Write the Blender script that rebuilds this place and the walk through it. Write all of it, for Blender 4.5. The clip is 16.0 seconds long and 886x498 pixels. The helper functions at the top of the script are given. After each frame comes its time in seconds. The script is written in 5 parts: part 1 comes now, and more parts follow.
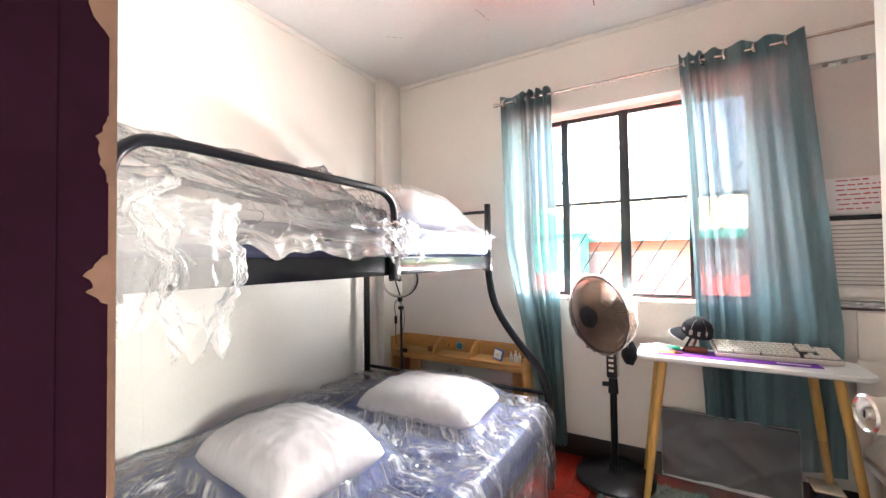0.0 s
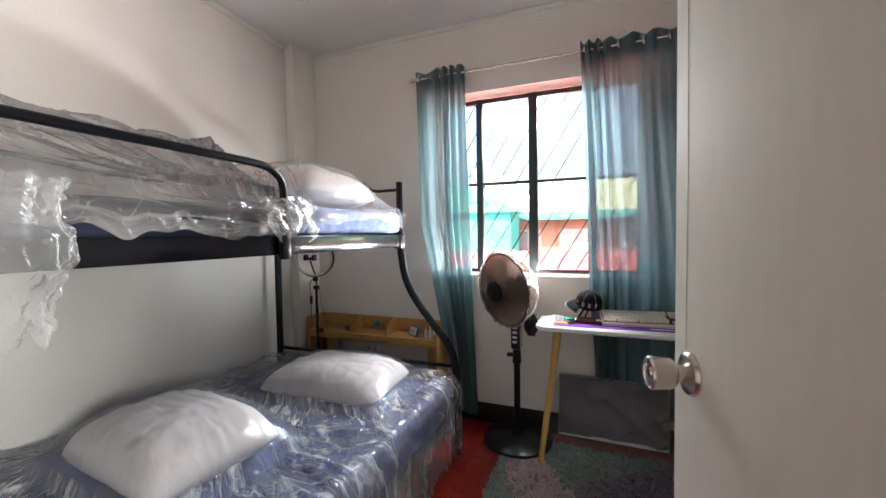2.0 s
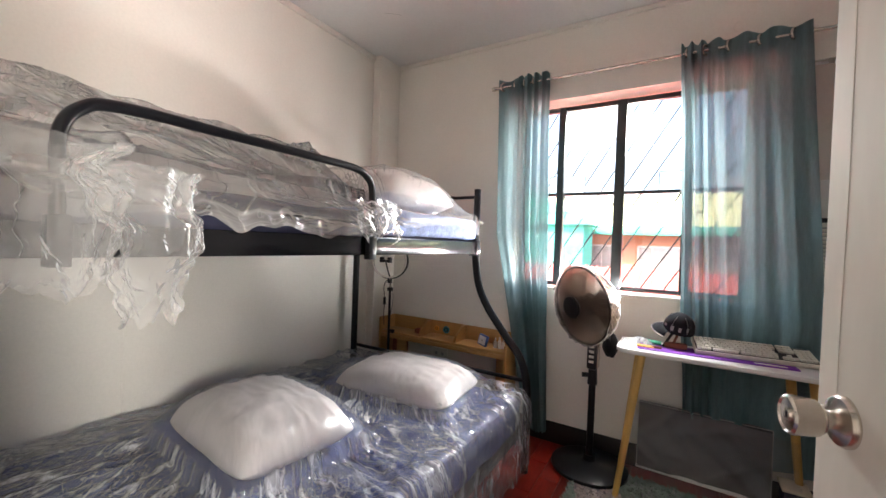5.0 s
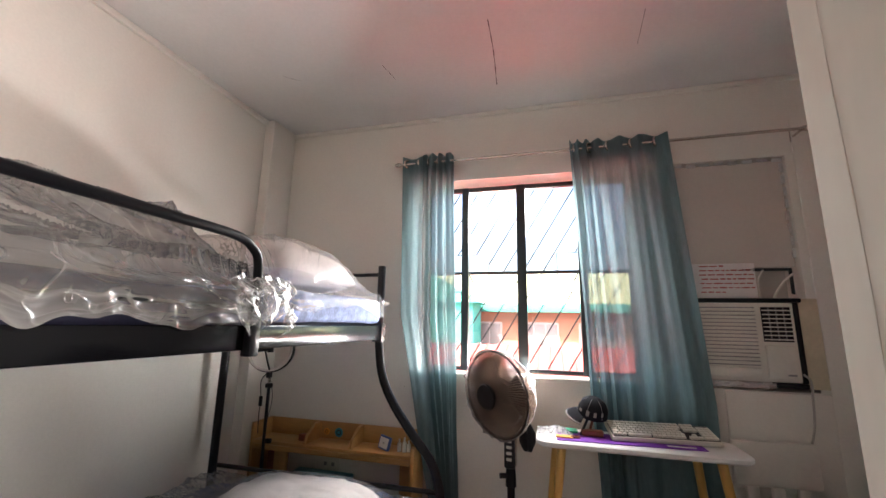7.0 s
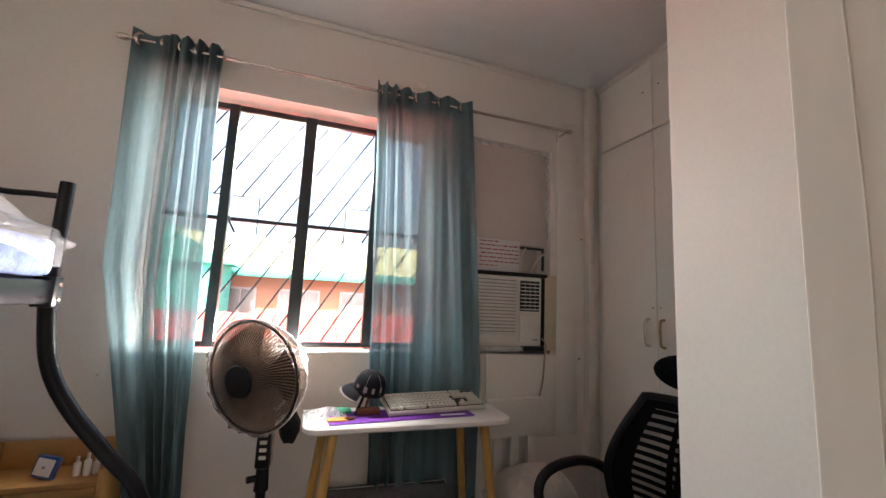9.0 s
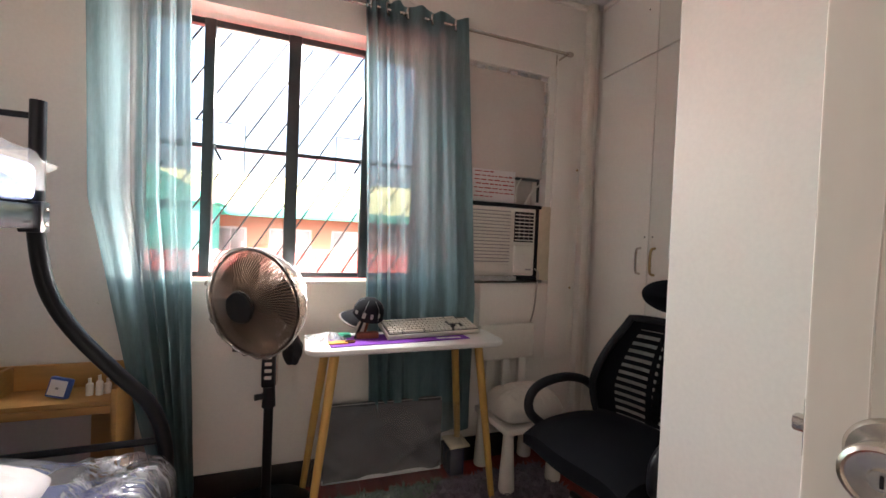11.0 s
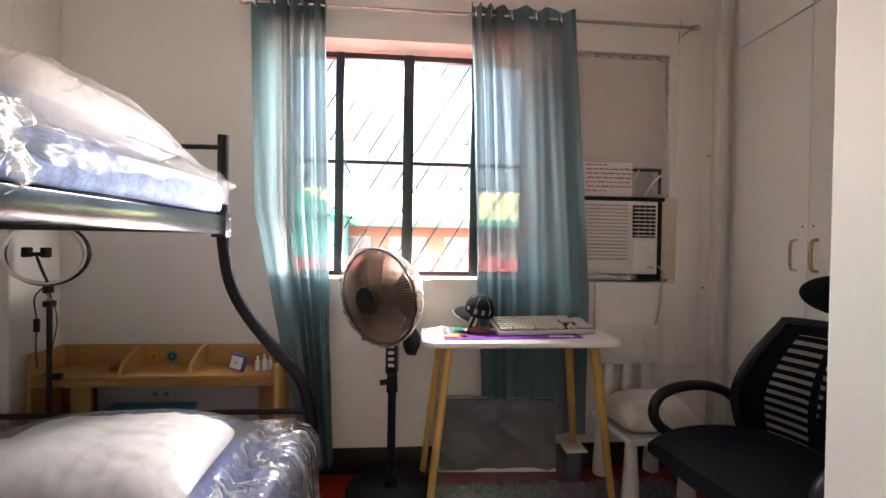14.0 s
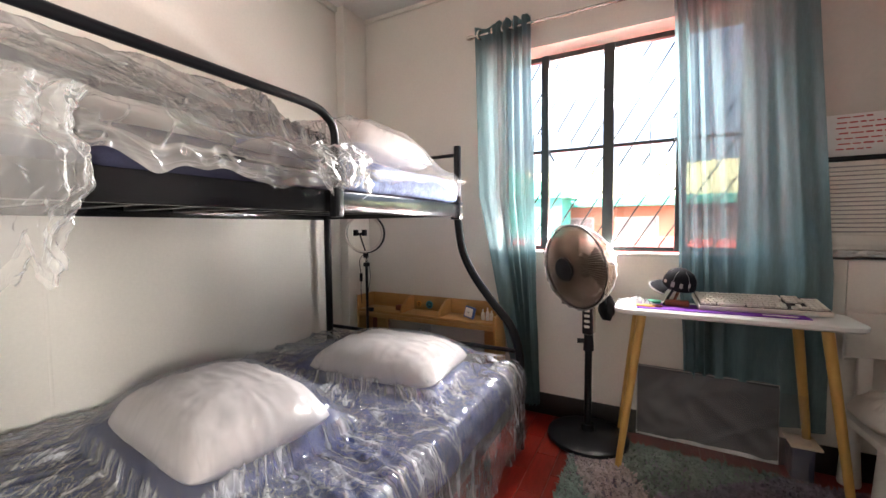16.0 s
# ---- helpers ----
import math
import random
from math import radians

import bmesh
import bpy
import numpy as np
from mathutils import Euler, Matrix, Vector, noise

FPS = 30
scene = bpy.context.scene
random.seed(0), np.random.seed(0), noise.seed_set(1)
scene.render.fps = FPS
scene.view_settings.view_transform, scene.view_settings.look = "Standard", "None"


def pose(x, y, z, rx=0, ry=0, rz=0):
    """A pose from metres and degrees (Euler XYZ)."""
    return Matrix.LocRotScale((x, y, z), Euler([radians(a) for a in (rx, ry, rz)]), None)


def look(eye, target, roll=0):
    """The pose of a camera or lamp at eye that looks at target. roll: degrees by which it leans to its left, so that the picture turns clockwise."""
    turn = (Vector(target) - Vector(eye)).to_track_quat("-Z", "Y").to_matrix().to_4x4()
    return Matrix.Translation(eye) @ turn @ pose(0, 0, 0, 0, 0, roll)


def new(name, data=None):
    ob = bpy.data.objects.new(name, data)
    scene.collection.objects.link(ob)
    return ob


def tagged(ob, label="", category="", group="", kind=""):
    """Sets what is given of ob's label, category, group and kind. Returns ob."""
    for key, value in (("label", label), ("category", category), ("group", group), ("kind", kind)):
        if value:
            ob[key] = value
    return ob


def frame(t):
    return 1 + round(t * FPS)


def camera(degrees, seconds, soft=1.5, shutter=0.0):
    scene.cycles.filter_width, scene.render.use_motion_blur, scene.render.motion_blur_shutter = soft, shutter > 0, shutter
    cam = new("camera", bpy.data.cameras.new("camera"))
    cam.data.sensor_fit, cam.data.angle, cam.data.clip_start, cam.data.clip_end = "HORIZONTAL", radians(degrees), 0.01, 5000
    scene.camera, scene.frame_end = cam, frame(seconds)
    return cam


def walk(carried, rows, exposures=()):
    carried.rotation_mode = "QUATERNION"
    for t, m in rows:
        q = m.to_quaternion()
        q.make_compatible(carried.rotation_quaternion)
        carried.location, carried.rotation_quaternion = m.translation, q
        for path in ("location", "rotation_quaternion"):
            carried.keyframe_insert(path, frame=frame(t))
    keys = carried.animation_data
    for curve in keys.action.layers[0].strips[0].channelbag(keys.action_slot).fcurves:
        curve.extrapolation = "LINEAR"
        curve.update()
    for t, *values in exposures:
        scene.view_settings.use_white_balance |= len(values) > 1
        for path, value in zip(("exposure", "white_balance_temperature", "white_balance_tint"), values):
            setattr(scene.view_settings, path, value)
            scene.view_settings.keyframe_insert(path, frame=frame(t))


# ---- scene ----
cam = camera(96.9, 16.0)
PATH = [
    (0, (1.274, -0.322, 1.206), (0.267, 1.405, 1.252), -0.7),
    (0.5, (1.322, -0.325, 1.206), (0.358, 1.427, 1.186), 0.1),
    (1, (1.347, -0.309, 1.211), (0.447, 1.476, 1.162), 0.1),
    (1.5, (1.38, -0.282, 1.211), (0.578, 1.55, 1.16), -0.4),
    (2, (1.426, -0.25, 1.207), (0.685, 1.606, 1.136), -0.8),
    (2.5, (1.406, -0.271, 1.22), (0.68, 1.589, 1.117), -0.8),
    (3, (1.387, -0.268, 1.203), (0.593, 1.563, 1.076), 0.0),
    (5.5, (1.36, -0.257, 1.2), (0.307, 1.443, 1.252), 2.8),
    (6, (1.328, -0.238, 1.218), (0.363, 1.503, 1.42), 2.4),
    (6.5, (1.232, -0.223, 1.23), (0.476, 1.602, 1.54), 1.5),
    (7, (1.193, -0.103, 1.225), (0.675, 1.792, 1.601), 1.1),
    (7.5, (1.156, 0.11, 1.236), (0.976, 2.063, 1.627), 1.2),
    (8, (1.138, 0.211, 1.226), (1.27, 2.168, 1.617), 1.7),
    (8.5, (1.091, 0.245, 1.216), (1.523, 2.165, 1.576), 2.1),
    (9, (1.087, 0.265, 1.205), (1.72, 2.143, 1.468), 2.7),
    (9.5, (1.073, 0.283, 1.19), (1.8, 2.142, 1.311), 3.2),
    (10, (1.09, 0.28, 1.173), (1.81, 2.146, 1.176), 3.1),
    (12.5, (1.012, 0.285, 1.141), (1.677, 2.171, 1.088), 1.2),
    (13, (0.998, 0.292, 1.134), (1.601, 2.199, 1.101), 0.9),
    (13.5, (1.0, 0.282, 1.145), (1.449, 2.231, 1.103), 0.8),
    (14, (1.072, 0.239, 1.121), (1.22, 2.234, 1.099), 0.9),
    (14.5, (1.112, 0.215, 1.129), (0.937, 2.207, 1.075), 1.4),
    (15, (1.193, 0.153, 1.15), (0.654, 2.076, 1.049), 1.3),
    (15.5, (1.252, 0.078, 1.136), (0.428, 1.896, 1.023), 0.4),
    (16, (1.258, -0.095, 1.097), (0.32, 1.667, 0.986), -0.5),
]
EXPOSURES = [(0, 4.1, 6300, 8), (0.5, 4.0, 6200, 8), (1.0, 3.7, 6100, 7), (1.5, 3.35, 6050, 6), (2.0, 2.95, 6000, 5), (3.0, 2.95, 6000, 6), (5.5, 3.1, 6500, 9), (7.0, 2.85, 6500, 10), (8.5, 2.8, 6600, 10), (10.0, 2.95, 6700, 10), (12.5, 3.3, 6600, 10), (16.0, 3.3, 6600, 10)]
walk(cam, [(t, look(eye, target, roll)) for t, eye, target, roll in PATH], EXPOSURES)

# ---------------------------------------------------------------- light
SUN_ELEVATION, SUN_AZIMUTH = 60.0, 205.0
sky_world = bpy.data.worlds.new("sky_world")
scene.world = sky_world
sky_world.use_nodes = True
wn = sky_world.node_tree.nodes
sky = wn.new("ShaderNodeTexSky")
sky.sky_type, sky.sun_disc = "NISHITA", False
sky.sun_elevation, sky.sun_rotation = radians(SUN_ELEVATION), radians(SUN_AZIMUTH)
sky.air_density, sky.dust_density = 1.0, 6.0
wn["Background"].inputs["Strength"].default_value = 0.15
sky_world.node_tree.links.new(sky.outputs[0], wn["Background"].inputs["Color"])

sun = new("sun", bpy.data.lights.new("sun", "SUN"))
sun.data.energy, sun.data.angle, sun.data.color = 4.5, radians(0.5), (1.0, 0.94, 0.86)
_e, _a = radians(SUN_ELEVATION), radians(SUN_AZIMUTH)
sun.matrix_world = look((0, 0, 20), (-math.sin(_a) * math.cos(_e), -math.cos(_a) * math.cos(_e), 20 - math.sin(_e)))

# unseen source added in the hall, low enough to brighten the under-bunk wall
hall_fill = new("hall_fill", bpy.data.lights.new("hall_fill", "AREA"))
hall_fill.data.shape, hall_fill.data.size, hall_fill.data.energy = "DISK", 0.4, 4.2
hall_fill.data.color, hall_fill.data.spread = (1.0, 0.94, 0.87), radians(120)
hall_fill.matrix_world = look((2.42, -0.66, 1.2), (-0.62, 0.45, 0.5))

# stand in for the sky's light in the window's opening: from above, and level across the sill
window_lamp = new("window_lamp", bpy.data.lights.new("window_lamp", "AREA"))
window_lamp.data.shape, window_lamp.data.size, window_lamp.data.size_y, window_lamp.data.energy = "RECTANGLE", 0.60, 0.34, 6.5
window_lamp.data.color, window_lamp.data.spread = (1.0, 0.97, 0.94), radians(140)
window_lamp.matrix_world = look((1.0, 2.46, 1.95), (0.75, 1.2, 0.7))
sill_lamp = new("sill_lamp", bpy.data.lights.new("sill_lamp", "AREA"))
sill_lamp.data.shape, sill_lamp.data.size, sill_lamp.data.size_y, sill_lamp.data.energy = "RECTANGLE", 0.66, 0.03, 4.5
sill_lamp.data.color, sill_lamp.data.spread = (1.0, 0.95, 0.92), radians(110)
sill_lamp.matrix_world = look((1.035, 2.335, 0.99), (-0.62, 0.55, 0.99))


# ---------------------------------------------------------------- materials
def material(name, colour, rough=0.6, metal=0.0, vary=0.12, scale=6.0, fine=60.0, bump=0.15, dist=0.004,
             coat=0.0, stretch=(1, 1, 1), island=False, spec=0.5):
    """A surface with broad stains, fine grain and relief; scale and fine are per metre."""
    mat = bpy.data.materials.new(name)
    mat.use_nodes = True
    nt = mat.node_tree
    n, link = nt.nodes, nt.links.new
    b = n["Principled BSDF"]
    b.inputs["Roughness"].default_value, b.inputs["Metallic"].default_value = rough, metal
    b.inputs["Coat Weight"].default_value = coat
    b.inputs["Specular IOR Level"].default_value = spec
    tc, mp = n.new("ShaderNodeTexCoord"), n.new("ShaderNodeMapping")
    mp.inputs["Scale"].default_value = stretch
    link(tc.outputs["Object"], mp.inputs["Vector"])
    big, small = n.new("ShaderNodeTexNoise"), n.new("ShaderNodeTexNoise")
    big.inputs["Scale"].default_value, big.inputs["Detail"].default_value = scale, 5
    small.inputs["Scale"].default_value, small.inputs["Detail"].default_value = fine, 4
    link(mp.outputs[0], big.inputs["Vector"]), link(mp.outputs[0], small.inputs["Vector"])
    mix = n.new("ShaderNodeMix")
    mix.data_type = "FLOAT"
    mix.inputs[0].default_value = 0.4
    link(big.outputs["Fac"], mix.inputs[2]), link(small.outputs["Fac"], mix.inputs[3])
    ramp = n.new("ShaderNodeValToRGB")
    lo = [max(0.0, c * (1 - vary)) for c in colour]
    hi = [min(1.0, c * (1 + vary)) for c in colour]
    ramp.color_ramp.elements[0].position, ramp.color_ramp.elements[1].position = 0.32, 0.68
    ramp.color_ramp.elements[0].color, ramp.color_ramp.elements[1].color = (*lo, 1), (*hi, 1)
    link(mix.outputs[0], ramp.inputs[0])
    out = ramp.outputs[0]
    if island:
        info, hsv = n.new("ShaderNodeObjectInfo"), n.new("ShaderNodeHueSaturation")
        mr = n.new("ShaderNodeMapRange")
        mr.inputs["To Min"].default_value, mr.inputs["To Max"].default_value = 0.7, 1.25
        link(info.outputs["Random"], mr.inputs["Value"]), link(mr.outputs[0], hsv.inputs["Value"])
        link(out, hsv.inputs["Color"])
        out = hsv.outputs[0]
    link(out, b.inputs["Base Color"])
    if bump:
        bp = n.new("ShaderNodeBump")
        bp.inputs["Strength"].default_value, bp.inputs["Distance"].default_value = bump, dist
        link(mix.outputs[0], bp.inputs["Height"]), link(bp.outputs[0], b.inputs["Normal"])
    return mat


def film_material(name, clear=0.6, gloss=0.2, tint=(0.8, 0.8, 0.8), rough=0.12, bump=0.9, scale=14.0, ior=1.45):
    """Thin clear plastic: mostly see-through, a little milky, sharp wrinkled shine."""
    mat = bpy.data.materials.new(name)
    mat.use_nodes = True
    nt = mat.node_tree
    n, link = nt.nodes, nt.links.new
    n.remove(n["Principled BSDF"])
    out = n["Material Output"]
    tr, gl, df, tl = (n.new("ShaderNodeBsdf" + k) for k in ("Transparent", "Glossy", "Diffuse", "Translucent"))
    gl.inputs["Roughness"].default_value = rough
    df.inputs["Color"].default_value = tl.inputs["Color"].default_value = (*tint, 1)
    tc, mp = n.new("ShaderNodeTexCoord"), n.new("ShaderNodeMapping")
    link(tc.outputs["Object"], mp.inputs["Vector"])
    # creases run in two slanting families, each a band of thin ridges
    heights = []
    for turn, size, span in ((0.5, 1.0, 0.10), (-0.7, 1.7, 0.07)):
        lay, noi = n.new("ShaderNodeMapping"), n.new("ShaderNodeTexNoise")
        lay.inputs["Rotation"].default_value = (turn * 0.6, turn, turn)
        lay.inputs["Scale"].default_value = (1.0, 0.22, 0.55)
        noi.inputs["Scale"].default_value, noi.inputs["Detail"].default_value = scale * size, 2.0
        noi.inputs["Distortion"].default_value = 0.3
        link(mp.outputs[0], lay.inputs["Vector"]), link(lay.outputs[0], noi.inputs["Vector"])
        off, flip, crease = n.new("ShaderNodeMath"), n.new("ShaderNodeMath"), n.new("ShaderNodeMapRange")
        off.operation, flip.operation = "SUBTRACT", "ABSOLUTE"
        off.inputs[1].default_value = 0.5
        crease.inputs["From Min"].default_value, crease.inputs["From Max"].default_value = 0.0, span
        crease.inputs["To Min"].default_value, crease.inputs["To Max"].default_value = 1.0, 0.0
        link(noi.outputs["Fac"], off.inputs[0]), link(off.outputs[0], flip.inputs[0]), link(flip.outputs[0], crease.inputs["Value"])
        heights.append(crease)
    both = n.new("ShaderNodeMath")
    both.operation = "ADD"
    link(heights[0].outputs[0], both.inputs[0]), link(heights[1].outputs[0], both.inputs[1])
    bp = n.new("ShaderNodeBump")
    bp.inputs["Strength"].default_value, bp.inputs["Distance"].default_value = bump, 0.006
    link(both.outputs[0], bp.inputs["Height"])
    link(bp.outputs[0], gl.inputs["Normal"])
    milky = n.new("ShaderNodeMixShader")
    milky.inputs[0].default_value = 0.5
    link(df.outputs[0], milky.inputs[1]), link(tl.outputs[0], milky.inputs[2])
    body = n.new("ShaderNodeMixShader")
    body.inputs[0].default_value = clear
    cloud, see = n.new("ShaderNodeTexNoise"), n.new("ShaderNodeMapRange")
    cloud.inputs["Scale"].default_value, cloud.inputs["Detail"].default_value = scale * 0.3, 3
    link(mp.outputs[0], cloud.inputs["Vector"])
    see.inputs["From Min"].default_value, see.inputs["From Max"].default_value = 0.3, 0.7
    see.inputs["To Min"].default_value, see.inputs["To Max"].default_value = min(0.97, clear + 0.07), max(0.05, clear - 0.07)
    link(cloud.outputs["Fac"], see.inputs["Value"])
    link(see.outputs[0], body.inputs[0])
    link(milky.outputs[0], body.inputs[1]), link(tr.outputs[0], body.inputs[2])
    fres = n.new("ShaderNodeFresnel")
    fres.inputs["IOR"].default_value = ior
    link(bp.outputs[0], fres.inputs["Normal"])
    add = n.new("ShaderNodeMath")
    add.operation, add.use_clamp = "ADD", True
    add.inputs[1].default_value = gloss
    link(fres.outputs[0], add.inputs[0])
    top = n.new("ShaderNodeMixShader")
    link(add.outputs[0], top.inputs[0]), link(body.outputs[0], top.inputs[1]), link(gl.outputs[0], top.inputs[2])
    link(top.outputs[0], out.inputs["Surface"])
    return mat


def folded_film(name, clear, gloss, tint, rough, haze, relief, ior=1.5):
    """Clear plastic pulled into folds. "fold" holds each place's coordinates across and along the folds, "slack" how loose it lies."""
    mat = bpy.data.materials.new(name)
    mat.use_nodes = True
    nt = mat.node_tree
    n, link = nt.nodes, nt.links.new
    n.remove(n["Principled BSDF"])
    def math_node(op, a, b, clamp=False):
        m = n.new("ShaderNodeMath")
        m.operation, m.use_clamp = op, clamp
        for k, v in enumerate((a, b)):
            if isinstance(v, (int, float)):
                m.inputs[k].default_value = v
            elif v is not None:
                link(v, m.inputs[k])
        return m.outputs[0]
    fold, slack = n.new("ShaderNodeAttribute"), n.new("ShaderNodeAttribute")
    fold.attribute_name, slack.attribute_name = "fold", "slack"
    loose = slack.outputs["Fac"]
    def creases(scale, along, width, distort):
        lay, noi = n.new("ShaderNodeMapping"), n.new("ShaderNodeTexNoise")
        lay.inputs["Scale"].default_value = (1.0, along, 1.0)
        noi.inputs["Scale"].default_value, noi.inputs["Detail"].default_value = scale, 1.5
        noi.inputs["Distortion"].default_value = distort
        link(fold.outputs["Vector"], lay.inputs["Vector"]), link(lay.outputs[0], noi.inputs["Vector"])
        away = math_node("ABSOLUTE", math_node("SUBTRACT", noi.outputs["Fac"], 0.5), None)
        return math_node("SUBTRACT", 1.0, math_node("DIVIDE", away, width), True)
    broad, thin, fine, cross = creases(1.2, 0.25, 0.07, 0.5), creases(2.6, 0.2, 0.05, 0.8), creases(6.0, 0.3, 0.06, 0.8), creases(2.2, 1.4, 0.03, 1.2)
    height = math_node("ADD", math_node("ADD", broad, math_node("MULTIPLY", thin, 0.6)), math_node("ADD", math_node("MULTIPLY", fine, 0.3), math_node("MULTIPLY", cross, 0.35)))
    bp = n.new("ShaderNodeBump")
    bp.inputs["Strength"].default_value, bp.inputs["Distance"].default_value = relief, 0.006
    link(math_node("MULTIPLY", height, loose), bp.inputs["Height"])
    patches = n.new("ShaderNodeTexNoise")
    patches.inputs["Scale"].default_value, patches.inputs["Detail"].default_value = 0.55, 3
    link(fold.outputs["Vector"], patches.inputs["Vector"])
    where = n.new("ShaderNodeMapRange")
    where.inputs["From Min"].default_value, where.inputs["From Max"].default_value = 0.38, 0.66
    link(patches.outputs["Fac"], where.inputs["Value"])
    streak = math_node("ADD", math_node("POWER", broad, 3.0), math_node("ADD", math_node("POWER", thin, 2.5), math_node("MULTIPLY", math_node("ADD", fine, cross), 0.45)))
    white = math_node("MULTIPLY", math_node("MULTIPLY", streak, math_node("ADD", where.outputs[0], 0.4)), math_node("MULTIPLY", loose, haze))
    see = math_node("SUBTRACT", math_node("SUBTRACT", clear, math_node("MULTIPLY", where.outputs[0], math_node("MULTIPLY", loose, 0.10))), white, True)
    tr, gl, df, tl = (n.new("ShaderNodeBsdf" + k) for k in ("Transparent", "Glossy", "Diffuse", "Translucent"))
    gl.inputs["Roughness"].default_value = rough
    df.inputs["Color"].default_value = tl.inputs["Color"].default_value = (*tint, 1)
    for sh in (gl, df):
        link(bp.outputs[0], sh.inputs["Normal"])
    milky, body, top = (n.new("ShaderNodeMixShader") for _ in range(3))
    milky.inputs[0].default_value = 0.4
    link(df.outputs[0], milky.inputs[1]), link(tl.outputs[0], milky.inputs[2])
    link(see, body.inputs[0]), link(milky.outputs[0], body.inputs[1]), link(tr.outputs[0], body.inputs[2])
    fres = n.new("ShaderNodeFresnel")
    fres.inputs["IOR"].default_value = ior
    link(bp.outputs[0], fres.inputs["Normal"])
    shine = math_node("MULTIPLY", math_node("ADD", fres.outputs[0], gloss), math_node("ADD", math_node("MULTIPLY", loose, 0.75), 0.25), True)
    link(shine, top.inputs[0]), link(body.outputs[0], top.inputs[1]), link(gl.outputs[0], top.inputs[2])
    link(top.outputs[0], n["Material Output"].inputs["Surface"])
    return mat


def cloth_sheer(name, colour, clear=0.2, through_it=0.5):
    """Thin woven curtain that lets light through."""
    mat = bpy.data.materials.new(name)
    mat.use_nodes = True
    nt = mat.node_tree
    n, link = nt.nodes, nt.links.new
    n.remove(n["Principled BSDF"])
    df, tl, tr = (n.new("ShaderNodeBsdf" + k) for k in ("Diffuse", "Translucent", "Transparent"))
    tc, wv = n.new("ShaderNodeTexCoord"), n.new("ShaderNodeTexNoise")
    mp = n.new("ShaderNodeMapping")
    mp.inputs["Scale"].default_value = (1, 1, 0.2)
    wv.inputs["Scale"].default_value, wv.inputs["Detail"].default_value = 140, 3
    link(tc.outputs["Object"], mp.inputs["Vector"]), link(mp.outputs[0], wv.inputs["Vector"])
    ramp = n.new("ShaderNodeValToRGB")
    ramp.color_ramp.elements[0].color = (*[c * 0.86 for c in colour], 1)
    ramp.color_ramp.elements[1].color = (*[min(1, c * 1.14) for c in colour], 1)
    crush, cm, mean = n.new("ShaderNodeTexNoise"), n.new("ShaderNodeMapping"), n.new("ShaderNodeMath")
    cm.inputs["Scale"].default_value = (1, 1, 0.06)
    crush.inputs["Scale"].default_value, crush.inputs["Detail"].default_value = 34, 3
    mean.operation = "MULTIPLY_ADD"
    mean.inputs[1].default_value, mean.inputs[2].default_value = 0.5, 0.0
    link(tc.outputs["Object"], cm.inputs["Vector"]), link(cm.outputs[0], crush.inputs["Vector"])
    sums = n.new("ShaderNodeMath")
    link(wv.outputs["Fac"], sums.inputs[0]), link(crush.outputs["Fac"], sums.inputs[1])
    link(sums.outputs[0], mean.inputs[0]), link(mean.outputs[0], ramp.inputs[0])
    ramp.color_ramp.elements[0].position, ramp.color_ramp.elements[1].position = 0.3, 0.7
    bump = n.new("ShaderNodeBump")
    bump.inputs["Strength"].default_value, bump.inputs["Distance"].default_value = 0.22, 0.012
    link(crush.outputs["Fac"], bump.inputs["Height"])
    link(bump.outputs[0], df.inputs["Normal"]), link(bump.outputs[0], tl.inputs["Normal"])
    link(ramp.outputs[0], df.inputs["Color"]), link(ramp.outputs[0], tl.inputs["Color"])
    a, b = n.new("ShaderNodeMixShader"), n.new("ShaderNodeMixShader")
    a.inputs[0].default_value, b.inputs[0].default_value = through_it, clear
    link(df.outputs[0], a.inputs[1]), link(tl.outputs[0], a.inputs[2])
    link(a.outputs[0], b.inputs[1]), link(tr.outputs[0], b.inputs[2])
    link(b.outputs[0], n["Material Output"].inputs["Surface"])
    return mat


wall_paint = material("wall_paint", (0.78, 0.745, 0.69), 0.55, vary=0.05, scale=1.6, fine=90, bump=0.12, dist=0.003)
ceiling_paint = material("ceiling_paint", (0.74, 0.73, 0.72), 0.8, vary=0.05, scale=2.2, fine=70, bump=0.1)
door_paint = material("door_paint", (0.56, 0.515, 0.46), 0.75, spec=0.10, vary=0.06, scale=2.5, fine=45, bump=0.12, stretch=(1, 1, 0.25))
closet_paint = material("closet_paint", (0.82, 0.79, 0.73), 0.42, vary=0.04, scale=2.0, fine=60, bump=0.06)
trim_paint = material("trim_paint", (0.66, 0.62, 0.56), 0.5, vary=0.08, scale=5, fine=80)
frame_brown = material("frame_brown", (0.005, 0.0014, 0.003), 0.2, spec=0.05, vary=0.25, scale=6, fine=60, bump=0.12)
peeled_wood = material("peeled_wood", (0.045, 0.024, 0.016), 0.85, spec=0.1, vary=0.25, scale=18, fine=120, bump=0.4)
red_floor = material("red_floor", (0.30, 0.022, 0.012), 0.28, vary=0.35, scale=9, fine=80, bump=0.12, stretch=(1, 0.2, 1), island=True)
floor_grout = material("floor_joint", (0.05, 0.012, 0.01), 0.8)
baseboard_dark = material("baseboard_dark", (0.010, 0.006, 0.006), 0.5, vary=0.3)
black_steel = material("black_steel", (0.006, 0.006, 0.008), 0.28, vary=0.2, scale=8, fine=160, bump=0.05, spec=0.25)
black_gloss = material("black_gloss", (0.007, 0.007, 0.009), 0.18, vary=0.2, scale=8, fine=160, bump=0.04, spec=0.4)
